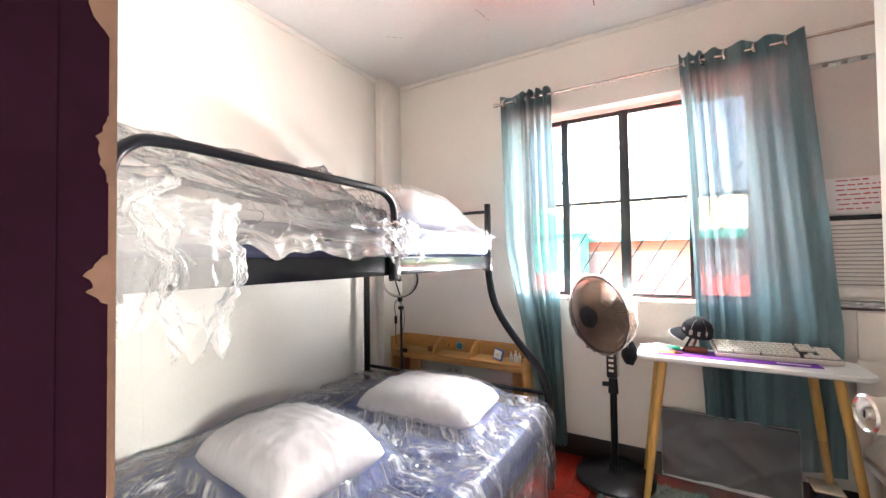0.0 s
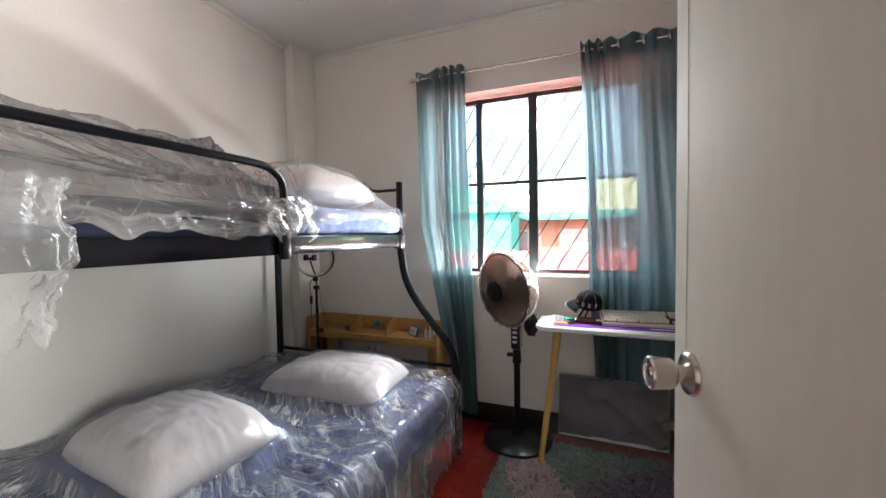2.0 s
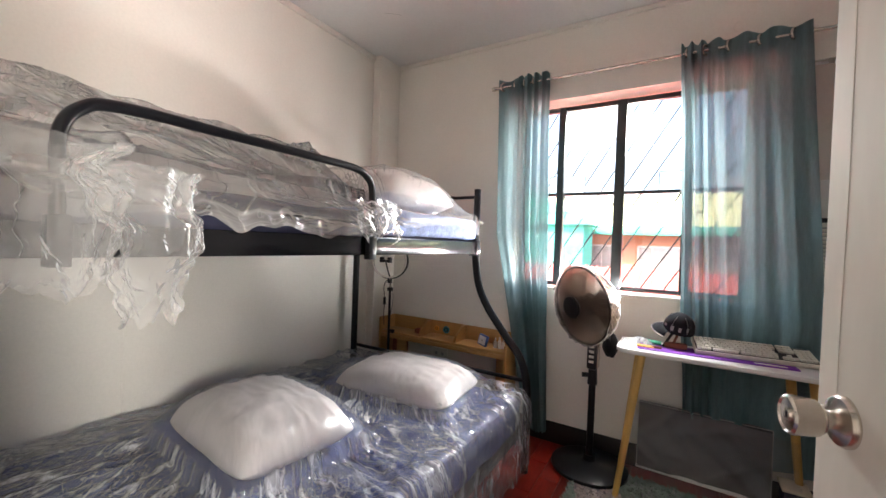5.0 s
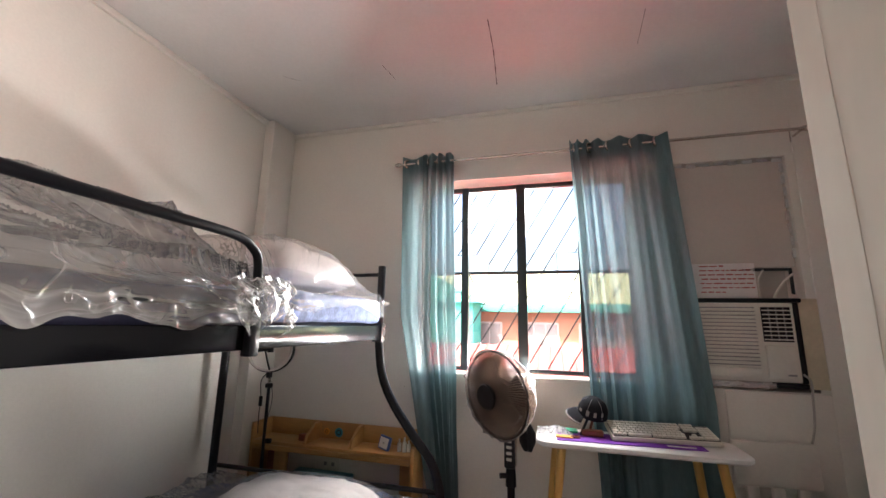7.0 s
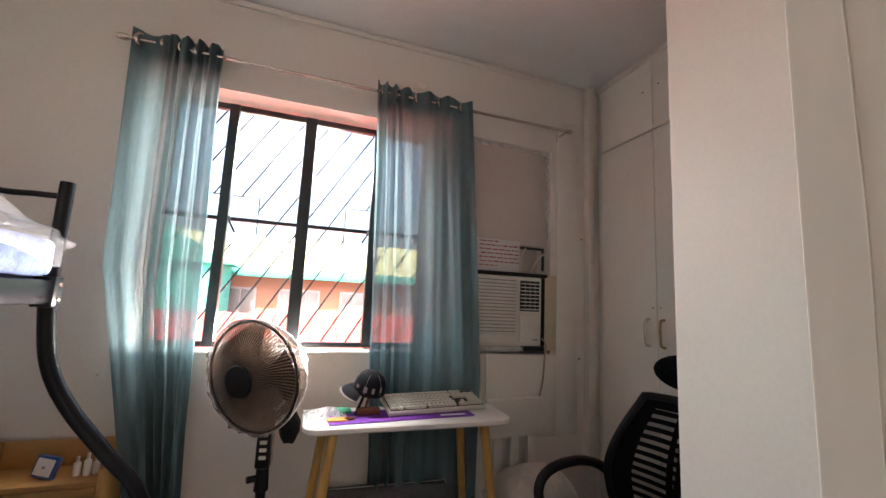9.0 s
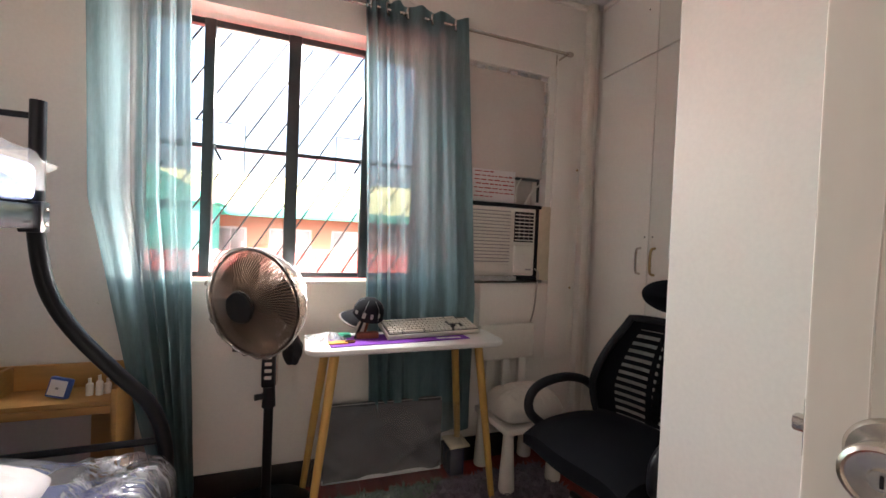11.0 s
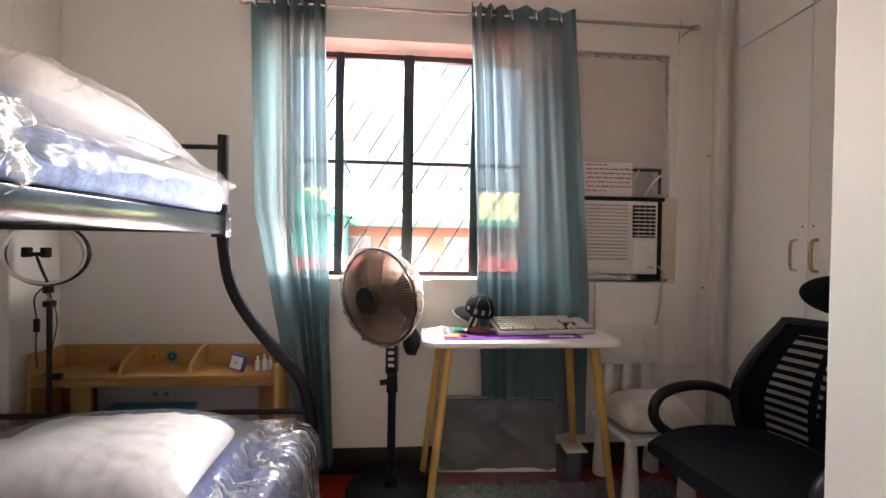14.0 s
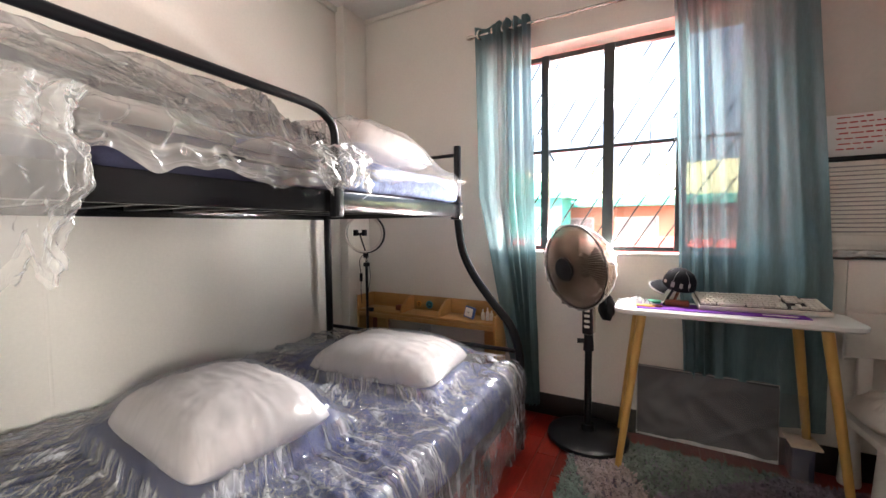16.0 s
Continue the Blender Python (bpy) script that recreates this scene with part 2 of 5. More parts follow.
dark_plastic = material("dark_plastic", (0.008, 0.008, 0.011), 0.42, spec=0.3, vary=0.25, scale=12, fine=200)
mesh_black = material("mesh_black", (0.006, 0.006, 0.009), 0.8, spec=0.2, vary=0.3, fine=400, bump=0.3)
seat_fabric = material("seat_fabric", (0.005, 0.0055, 0.008), 0.85, spec=0.15, vary=0.35, scale=7, fine=500, bump=0.4)
chrome = material("brushed_steel", (0.62, 0.57, 0.52), 0.24, metal=1.0, vary=0.08, scale=10, fine=150, bump=0.04)
brass = material("old_brass", (0.45, 0.33, 0.16), 0.35, metal=1.0, vary=0.2, scale=20)
mattress_blue = material("mattress_blue", (0.065, 0.095, 0.30), 0.7, vary=0.22, scale=5, fine=180, bump=0.3)
mattress_pattern = material("mattress_pattern", (0.22, 0.30, 0.54), 0.7, vary=0.5, scale=26, fine=120, bump=0.3)
navy_cloth = material("navy_cloth", (0.018, 0.02, 0.055), 0.75, vary=0.3, scale=6, fine=200)
pillow_cloth = material("pillow_cloth", (0.80, 0.745, 0.73), 0.8, vary=0.07, scale=9, fine=260, bump=0.35)
film = folded_film("clear_film", 0.89, 0.13, (0.88, 0.90, 0.95), 0.13, 0.52, 1.0)
film_thick = folded_film("clear_film_folded", 0.76, 0.09, (0.80, 0.77, 0.74), 0.16, 0.30, 0.7, 1.4)
film_scrap = film_material("clear_film_scrap", 0.76, 0.0, rough=0.3, bump=0.3, tint=(0.72, 0.70, 0.68), scale=22, ior=1.14)
film_fan = film_material("clear_film_fan", 0.50, 0.004, tint=(0.13, 0.085, 0.06), rough=0.5, bump=0.25, scale=14, ior=1.1)
pine = material("pine", (0.46, 0.25, 0.08), 0.45, vary=0.16, scale=5, fine=60, stretch=(0.25, 1, 1), bump=0.1)
leg_wood = material("leg_wood", (0.55, 0.33, 0.09), 0.4, vary=0.14, scale=7, fine=70, stretch=(1, 1, 0.15), bump=0.08)
table_white = material("table_white", (0.78, 0.77, 0.74), 0.35, vary=0.04)
white_plastic = material("white_plastic", (0.72, 0.69, 0.63), 0.4, vary=0.05, scale=8)
ac_plastic = material("ac_plastic", (0.76, 0.73, 0.67), 0.42, vary=0.05, scale=10)
key_plastic = material("key_plastic", (0.70, 0.66, 0.58), 0.45, vary=0.06, scale=30)
grey_plastic = material("grey_plastic", (0.32, 0.31, 0.31), 0.4, vary=0.1)
mat_purple = material("mat_purple", (0.20, 0.035, 0.42), 0.75, vary=0.12, fine=300, bump=0.3)
screen_dark = material("screen_dark", (0.035, 0.034, 0.04), 0.35, vary=0.2)
dust_cloth = material("protective_sheet", (0.085, 0.085, 0.092), 0.6, vary=0.12, scale=8, bump=0.3, dist=0.006)
cushion_cloth = material("cushion_cloth", (0.60, 0.56, 0.50), 0.9, vary=0.1, scale=10, fine=260, bump=0.35)
board_grey = material("board_grey", (0.62, 0.565, 0.52), 0.6, vary=0.05, scale=3)
cardboard = material("cardboard", (0.62, 0.54, 0.40), 0.8, vary=0.1, scale=9)
foil = material("foil_tape", (0.75, 0.75, 0.74), 0.28, metal=1.0, vary=0.1, scale=30, fine=90, bump=0.9, dist=0.01)
paper = material("paper", (0.78, 0.76, 0.76), 0.8, vary=0.03)
red_ink = material("red_ink", (0.45, 0.05, 0.06), 0.7)
window_black = material("window_steel", (0.02, 0.028, 0.032), 0.4, vary=0.3, scale=12)
cable_grey = material("cable_grey", (0.42, 0.39, 0.36), 0.5)
blue_plastic = material("blue_plastic", (0.05, 0.10, 0.32), 0.35)
teal_plastic = material("teal_plastic", (0.03, 0.26, 0.34), 0.4)
orange_paper = material("orange_paper", (0.75, 0.32, 0.04), 0.6)
green_paper = material("green_paper", (0.05, 0.45, 0.25), 0.6)
brown_red = material("brown_red", (0.22, 0.06, 0.03), 0.55, vary=0.3)
curtain_cloth = cloth_sheer("curtain_cloth", (0.19, 0.285, 0.305), 0.06, 0.48)
chair_net = film_material("chair_net", 0.5, 0.0, (0.01, 0.01, 0.012), rough=0.5, bump=0.0, ior=1.02)
lamp_white = material("lamp_white", (0.8, 0.8, 0.8), 0.5, vary=0.03)
fan_guard = material("fan_guard", (0.13, 0.092, 0.07), 0.45, vary=0.2)
rug_pink = material("rug_pink", (0.46, 0.38, 0.37), 0.95, vary=0.2, scale=20, fine=300)
rug_mint = material("rug_mint", (0.28, 0.36, 0.325), 0.95, vary=0.2, scale=20, fine=300)
rug_green = material("rug_green", (0.21, 0.255, 0.22), 0.95, vary=0.2, scale=20, fine=300)
rug_mauve = material("rug_mauve", (0.22, 0.19, 0.23), 0.95, vary=0.25, scale=20, fine=300)
stucco_orange = material("stucco_orange", (0.58, 0.24, 0.15), 0.85, vary=0.12, scale=1.0, fine=12)
stucco_green = material("stucco_green", (0.08, 0.42, 0.34), 0.85, vary=0.1, scale=1.0, fine=12)
roof_red = material("roof_red", (0.46, 0.085, 0.07), 0.6, vary=0.12, scale=0.8, fine=9)
roof_yellow = material("roof_yellow", (0.62, 0.64, 0.36), 0.6, vary=0.1, scale=0.8, fine=9)
far_glass = material("far_glass", (0.34, 0.27, 0.26), 0.2, vary=0.2, scale=2)
far_trim = material("far_trim", (0.6, 0.45, 0.42), 0.6)
ground_grey = material("ground_grey", (0.24, 0.23, 0.22), 0.9, vary=0.2, scale=0.5, fine=8)
slab_grey = material("slab_grey", (0.35, 0.34, 0.33), 0.9)

pane_glass = bpy.data.materials.new("pane_glass")
pane_glass.use_nodes = True
_n, _l = pane_glass.node_tree.nodes, pane_glass.node_tree.links.new
_n.remove(_n["Principled BSDF"])
_t, _g, _m = _n.new("ShaderNodeBsdfTransparent"), _n.new("ShaderNodeBsdfGlossy"), _n.new("ShaderNodeMixShader")
_g.inputs["Roughness"].default_value = 0.02
_m.inputs[0].default_value = 0.06
_l(_t.outputs[0], _m.inputs[1]), _l(_g.outputs[0], _m.inputs[2]), _l(_m.outputs[0], _n["Material Output"].inputs["Surface"])


# ---------------------------------------------------------------- mesh tools
def box(bm, lo, hi, bevel=0.0, m=None):
    vs = bmesh.ops.create_cube(bm, size=1.0)["verts"]
    lo, hi = Vector(lo), Vector(hi)
    for v in vs:
        v.co = Vector([(lo[i] + hi[i]) / 2 + v.co[i] * (hi[i] - lo[i]) for i in range(3)])
    if bevel:
        es = list({e for v in vs for e in v.link_edges})
        r = bmesh.ops.bevel(bm, geom=es, offset=bevel, segments=2, affect="EDGES", profile=0.5)
        vs = list({v for f in r["faces"] for v in f.verts} | {v for v in vs if v.is_valid})
    if m is not None:
        bmesh.ops.transform(bm, matrix=m, verts=vs)
    return vs


def ring_points(centre, u, w, r, k, r2=None):
    r2 = r if r2 is None else r2
    return [centre + u * (r * math.cos(2 * math.pi * i / k)) + w * (r2 * math.sin(2 * math.pi * i / k)) for i in range(k)]


def tube(bm, pts, radius, k=10, closed=False, flat=None):
    """Sweep a round (or flattened) section along points; radius may be a list."""
    pts = [Vector(p) for p in pts]
    n = len(pts)
    rad = radius if isinstance(radius, (list, tuple)) else [radius] * n
    rows, side = [], None
    for i, p in enumerate(pts):
        a = pts[(i - 1) % n] if (closed or i > 0) else p
        b = pts[(i + 1) % n] if (closed or i < n - 1) else p
        d = (b - a).normalized()
        if side is None:
            side = d.cross(Vector((0, 0, 1)) if abs(d.z) < 0.9 else Vector((0, 1, 0))).normalized()
        side = (side - d * side.dot(d)).normalized()
        rows.append([bm.verts.new(q) for q in ring_points(p, side, d.cross(side), rad[i], k, rad[i] * (flat or 1.0))])
    for i in range(n if closed else n - 1):
        a, b = rows[i], rows[(i + 1) % n]
        for j in range(k):
            bm.faces.new((a[j], a[(j + 1) % k], b[(j + 1) % k], b[j]))
    if not closed:
        bm.faces.new(list(reversed(rows[0]))), bm.faces.new(rows[-1])


def lathe(bm, profile, k=32, m=None):
    """Turn (radius, z) pairs round the z axis."""
    rows = []
    for r, z in profile:
        rows.append([bm.verts.new((r * math.cos(2 * math.pi * i / k), r * math.sin(2 * math.pi * i / k), z)) for i in range(k)])
    for a, b in zip(rows, rows[1:]):
        for j in range(k):
            bm.faces.new((a[j], a[(j + 1) % k], b[(j + 1) % k], b[j]))
    bm.faces.new(list(reversed(rows[0]))), bm.faces.new(rows[-1])
    if m is not None:
        bmesh.ops.transform(bm, matrix=m, verts=[v for row in rows for v in row])


def sheet(bm, nu, nv, f):
    """A grid surface f(u, v) with u, v in 0..1."""
    g = [[bm.verts.new(f(i / nu, j / nv)) for j in range(nv + 1)] for i in range(nu + 1)]
    for i in range(nu):
        for j in range(nv):
            bm.faces.new((g[i][j], g[i + 1][j], g[i + 1][j + 1], g[i][j + 1]))
    return g


def smooth_path(pts, steps=6):
    """Catmull-Rom points through the given ones."""
    p = [Vector(q) for q in pts]
    p = [2 * p[0] - p[1]] + p + [2 * p[-1] - p[-2]]
    out = []
    for i in range(1, len(p) - 2):
        for s in range(steps):
            t = s / steps
            out.append(0.5 * (2 * p[i] + (p[i + 1] - p[i - 1]) * t + (2 * p[i - 1] - 5 * p[i] + 4 * p[i + 1] - p[i + 2]) * t * t
                              + (3 * p[i] - p[i - 1] - 3 * p[i + 1] + p[i + 2]) * t ** 3))
    return out + [p[-2]]


BASES = {}


def finish(name, bm, mat, smooth=True):
    bmesh.ops.recalc_face_normals(bm, faces=bm.faces)
    me = bpy.data.meshes.new(name)
    bm.to_mesh(me)
    bm.free()
    for mt in (mat if isinstance(mat, (list, tuple)) else [mat]):
        me.materials.append(mt)
    if smooth == "all":
        me.polygons.foreach_set("use_smooth", [True] * len(me.polygons))
    elif smooth:
        me.polygons.foreach_set("use_smooth", [True] * len(me.polygons))
        me.set_sharp_from_angle(angle=radians(35))
    return new(name, me)


def thing(name, label, category, group="", at=(0, 0, 0), m=None):
    """An Empty at the thing's base. With at, its parts are given in the room's coordinates; with m, in its own."""
    ob = new(name)
    ob.empty_display_size = 0.1
    ob.matrix_basis = m if m is not None else Matrix.Translation(at)
    BASES[ob.name] = Matrix() if m is not None else Matrix.Translation(-Vector(at))
    return tagged(ob, label, category, group)


def part(name, bm, mat, parent, label="", smooth=True, kind=""):
    ob = finish(name, bm, mat, smooth)
    ob.parent = parent
    ob.matrix_parent_inverse = BASES.get(parent.name, Matrix())
    BASES[ob.name] = Matrix()
    return tagged(ob, label, "", "", kind)


def boxes(name, mat, parent, lo, hi, bevel=0.0, label="", m=None):
    bm = bmesh.new()
    box(bm, lo, hi, bevel, m)
    return part(name, bm, mat, parent, label)


def tubes(name, mat, parent, pts, r, k=10, closed=False, label="", flat=None):
    bm = bmesh.new()
    tube(bm, pts, r, k, closed, flat)
    return part(name, bm, mat, parent, label)


def single(name, bm, mat, label, category, group="", kind="", smooth=True):
    return tagged(finish(name, bm, mat, smooth), label, category, group, kind)


def slab(name, lo, hi, mat, label, category, holes=(), bevel=0.0):
    """A wall, floor or ceiling piece made of boxes; holes is a list of further (lo, hi) boxes joined to it."""
    bm = bmesh.new()
    box(bm, lo, hi, bevel)
    for a, b in holes:
        box(bm, a, b, bevel)
    return single(name, bm, mat, label, category, kind="structure", smooth=False)


def fbm(x, y, z=0.0, octaves=3):
    v, a, f = 0.0, 1.0, 1.0
    for _ in range(octaves):
        v += a * noise.noise((x * f, y * f, z * f))
        a, f = a * 0.5, f * 2.0
    return v


def ridge(x, y, z=0.0):
    return 1.0 - abs(noise.noise((x, y, z)))


# ---------------------------------------------------------------- structure
XL, XR, YS, YN, ZC = -0.62, 2.69, -0.20, 2.17, 2.55
WX0, WX1, WZ0, WZ1 = 0.43, 2.376, 0.945, 2.108     # the wide opening in the window wall
DX0, DX1, DZ = 0.955, 1.72, 2.06                   # the doorway

slab("floor", (XL - 0.12, -1.9, -0.12), (3.4, YN + 0.16, -0.012), floor_grout, "red-stained wooden floor of the bedroom", "floor")
ceil_bm = bmesh.new()
box(ceil_bm, (XL - 0.12, -1.9, ZC), (3.4, YN + 0.16, ZC + 0.14))
ceiling = single("ceiling", ceil_bm, ceiling_paint, "flat white painted board ceiling with hairline cracks", "ceiling", kind="structure", smooth=False)
slab("wall_west", (XL - 0.12, -1.9, 0), (XL, YN, ZC), wall_paint, "off-white painted plaster wall beside the bunk bed", "wall")
slab("wall_north", (XL - 0.12, YN, 0), (WX0, YN + 0.16, ZC), wall_paint, "off-white painted wall with a wide window opening", "wall",
     [((WX1, YN, 0), (3.4, YN + 0.16, ZC)), ((WX0, YN, 0), (WX1, YN + 0.16, WZ0)), ((WX0, YN, WZ1), (WX1, YN + 0.16, ZC))])
slab("wall_south", (XL, YS - 0.12, 0), (DX0 - 0.05, YS, ZC), wall_paint, "off-white painted wall with the bedroom doorway", "wall",
     [((DX1 + 0.05, YS - 0.12, 0), (3.4, YS, ZC)), ((DX0 - 0.05, YS - 0.12, DZ + 0.05), (DX1 + 0.05, YS, ZC))])
slab("wall_east", (3.28, YS, 0), (3.4, YN, ZC), wall_paint, "plain painted wall behind the wardrobes", "wall")
slab("wall_partition", (2.02, YS, 0), (3.28, 1.07, ZC), wall_paint, "off-white painted partition wall beside the open door", "wall", bevel=0.006)
slab("wall_hall", (-0.2, -1.9, 0), (3.4, -1.78, ZC), wall_paint, "plain painted wall of the hall", "wall",
     [((-0.2, -1.78, 0), (-0.08, YS - 0.12, ZC)), ((2.6, -1.78, 0), (2.72, YS - 0.12, ZC))])
slab("pilaster", (XL, 1.94, 0), (XL + 0.07, YN, ZC), wall_paint, "shallow painted column in the room's corner", "column", bevel=0.005)

bm = bmesh.new()
box(bm, (XL, YS, ZC - 0.035), (XL + 0.022, 1.94, ZC - 0.002), 0.006)
single("trim_west", bm, wall_paint, "narrow white ceiling moulding", "moulding", kind="structure")
bm = bmesh.new()
box(bm, (XL + 0.07, YN - 0.018, ZC - 0.03), (2.60, YN, ZC - 0.002), 0.005)
single("trim_north", bm, wall_paint, "narrow white ceiling moulding", "moulding", kind="structure")
bm = bmesh.new()
box(bm, (XL + 0.07, YN - 0.014, 0.0), (2.60, YN, 0.125), 0.004)
single("baseboard", bm, baseboard_dark, "dark brown painted baseboard under the window wall", "baseboard", kind="structure")
# hairline cracks in the ceiling boards
for k, pts in enumerate((((0.966, 1.40), (0.960, 1.62), (0.946, 1.885)), ((0.385, 1.58), (0.404, 1.71)), ((-0.19, 1.54), (-0.12, 1.60)), ((1.62, 1.5), (1.63, 1.72)))):
    bm = bmesh.new()
    p = smooth_path([(x + 0.004 * math.sin(9 * i), y, ZC - 0.001) for i, (x, y) in enumerate(pts)], 6)
    tube(bm, p, [(0.0019 if k == 0 else 0.0009) * (1 + 0.5 * math.sin(2.3 * i)) for i in range(len(p))], 5, flat=0.4)
    single("ceiling_crack", bm, baseboard_dark, "thin dark hairline crack in the ceiling", "crack", kind="structure")

bm = bmesh.new()
box(bm, (XL, 0.452, 0.0), (XL + 0.0025, 0.462, 1.15), 0.001)
single("wall_joint", bm, wall_paint, "faint vertical joint line in the painted wall", "joint", kind="structure")
# doorway frame, dark and peeling
door_frame = thing("door_frame", "dark brown wooden door frame with peeling paint", "door frame", at=(DX0, YS, 0))
tagged(door_frame, kind="structure")
for nm, lo, hi in (("jamb", (DX0 - 0.05, YS - 0.14, 0), (DX0, YS - 0.007, DZ + 0.05)), ("jamb", (DX1, YS - 0.14, 0), (DX1 + 0.05, YS - 0.007, DZ + 0.05)),
                   ("head", (DX0, YS - 0.14, DZ), (DX1, YS - 0.007, DZ + 0.05)), ("stop", (DX0, YS - 0.14, 0), (DX0 + 0.012, YS - 0.038, DZ))):
    boxes(nm, frame_brown, door_frame, lo, hi, 0.003)
rng = random.Random(4)
for zc, hh, ww in ((1.93, 0.12, 0.028), (1.55, 0.14, 0.03), (1.40, 0.10, 0.022), (1.28, 0.05, 0.012), (1.195, 0.035, 0.02), (1.0, 0.045, 0.034), (0.78, 0.09, 0.014), (1.78, 0.05, 0.02), (0.5, 0.12, 0.02)):
    bm = bmesh.new()
    n = 14
    left = []
    for i in range(n + 1):
        t = i / n
        w = 0.7 * ww * (math.sin(math.pi * t) ** 0.6) * (0.75 + 0.5 * rng.random())
        left.append((YS - 0.008 - w, zc - hh / 2 + hh * t))
    for x in (DX0 + 0.0012,):
        a = [bm.verts.new((x, y, z)) for y, z in left]
        b = [bm.verts.new((x, YS - 0.0068, z)) for y, z in left]
        c = [bm.verts.new((DX0 - 0.002, YS - 0.0058, z)) for y, z in left]
        for i in range(n):
            bm.faces.new((a[i], b[i], b[i + 1], a[i + 1])), bm.faces.new((b[i], c[i], c[i + 1], b[i + 1]))
    part("bare_patch", bm, peeled_wood, door_frame, "bare tan wood where the paint has flaked")
boxes("worn_edge", peeled_wood, door_frame, (DX0 - 0.006, YS - 0.011, 0.0), (DX0 + 0.0008, YS - 0.0055, DZ), 0.002, "worn bare wood edge")

# the open door
DOOR_W = 0.72
door = thing("door_1", "cream painted flush door standing open beside the partition", "door", m=pose(1.707, -0.187, 0.012, 0, 0, 103.0))
tagged(door, kind="structure")
boxes("leaf", door_paint, door, (0, -0.036, 0), (DOOR_W, 0, 2.03), 0.003)
bm = bmesh.new()
p = smooth_path([(DOOR_W - 0.045 + 0.004 * fbm(0.0, z * 1.7), 0.0005, z) for z in (0.98, 1.1, 1.25, 1.4, 1.6, 1.8, 2.02)], 8)
tube(bm, p, [0.0010 + 0.0009 * noise.noise((0, 0, q.z * 9)) for q in p], 6, flat=0.6)
part("paint_ridge", bm, door_paint, door, "raised vertical ridge of old paint")
knob_m = Matrix.Translation((DOOR_W - 0.062, 0, 0.973)) @ Matrix.Rotation(radians(-90), 4, "X")
bm = bmesh.new()
lathe(bm, [(0.0, 0.0), (0.034, 0.0), (0.034, 0.003), (0.031, 0.008), (0.022, 0.011), (0.014, 0.013), (0.0, 0.013)], 36, knob_m)
rose = part("rose", bm, chrome, door, "round steel rose of the door knob")
bm = bmesh.new()
lathe(bm, [(0.0, 0.012), (0.012, 0.012), (0.012, 0.022), (0.02, 0.026), (0.024, 0.032), (0.0265, 0.058), (0.026, 0.061), (0.023, 0.0635), (0.021, 0.061), (0.009, 0.060), (0.008, 0.063), (0.0, 0.063)], 36, knob_m)
knob = part("knob", bm, chrome, door, "steel cylinder door knob with a keyhole")
boxes("keyhole", dark_plastic, knob, (-0.0012, -0.005, 0.0628), (0.0012, 0.005, 0.0636), 0, "", knob_m)
boxes("latch_plate", chrome, door, (DOOR_W - 0.001, -0.03, 0.945), (DOOR_W + 0.0015, -0.006, 1.002), 0.0005)
boxes("latch_bolt", chrome, door, (DOOR_W, -0.024, 0.966), (DOOR_W + 0.012, -0.010, 0.982), 0.003)
for z in (0.25, 1.0, 1.78):
    tubes("hinge", chrome, door, [(0.0, 0.004, z), (0.0, 0.004, z + 0.09)], 0.006, 10)

# ---------------------------------------------------------------- window wall
window = thing("window_1", "black steel casement window with diagonal security bars", "window", at=(0.72, 2.305, WZ0))
tagged(window, kind="structure")
FX0, FXM, FX1, FZM = 0.685, 1.035, 1.385, 1.541
def bar(lo, hi, name="window_frame"):
    return boxes(name, window_black, window, lo, hi, 0.003)
for x, w in ((FX0, 0.022), (FXM, 0.028), (FX1, 0.024)):
    bar((x - w, 2.28, WZ0 + 0.012), (x + w, 2.325, WZ1 - 0.012))
for x0, x1 in ((FX0 + 0.022, FXM - 0.028), (FXM + 0.028, FX1 - 0.024)):
    bar((x0, 2.285, WZ0 + 0.012), (x1, 2.32, WZ0 + 0.035))
    bar((x0, 2.285, WZ1 - 0.04), (x1, 2.32, WZ1 - 0.012))
    bar((x0, 2.29, FZM - 0.009), (x1, 2.315, FZM + 0.009))
    for z0, z1 in ((WZ0 + 0.03, FZM), (FZM, WZ1 - 0.03)):
        gb = bmesh.new()
        box(gb, (x0, 2.300, z0), (x1, 2.303, z1))
        g = part("pane", gb, pane_glass, window, "clear window glass")
        g.visible_shadow = False
# hidden strip of the same casements behind the curtains
for x0, x1 in ((1.385 + 0.024, 1.63), (0.452, 0.663)):
    bar((x0, 2.285, WZ0 + 0.012), (x1, 2.32, WZ0 + 0.035)), bar((x0, 2.285, WZ1 - 0.04), (x1, 2.32, WZ1 - 0.012)), bar((x0, 2.29, FZM - 0.009), (x1, 2.315, FZM + 0.009))
bar((1.63, 2.28, WZ0 + 0.012), (1.665, 2.325, WZ1 - 0.012))
bar((0.432, 2.28, WZ0 + 0.012), (0.452, 2.325, WZ1 - 0.012))
# casement stays
for x, s in ((FX0 + 0.03, 1), (FX1 - 0.03, -1)):
    tubes("stay", window_black, window, smooth_path([(x, 2.285, 1.548), (x + s * 0.006, 2.27, 1.52), (x + s * 0.03, 2.265, 1.475)], 4), 0.005, 6)
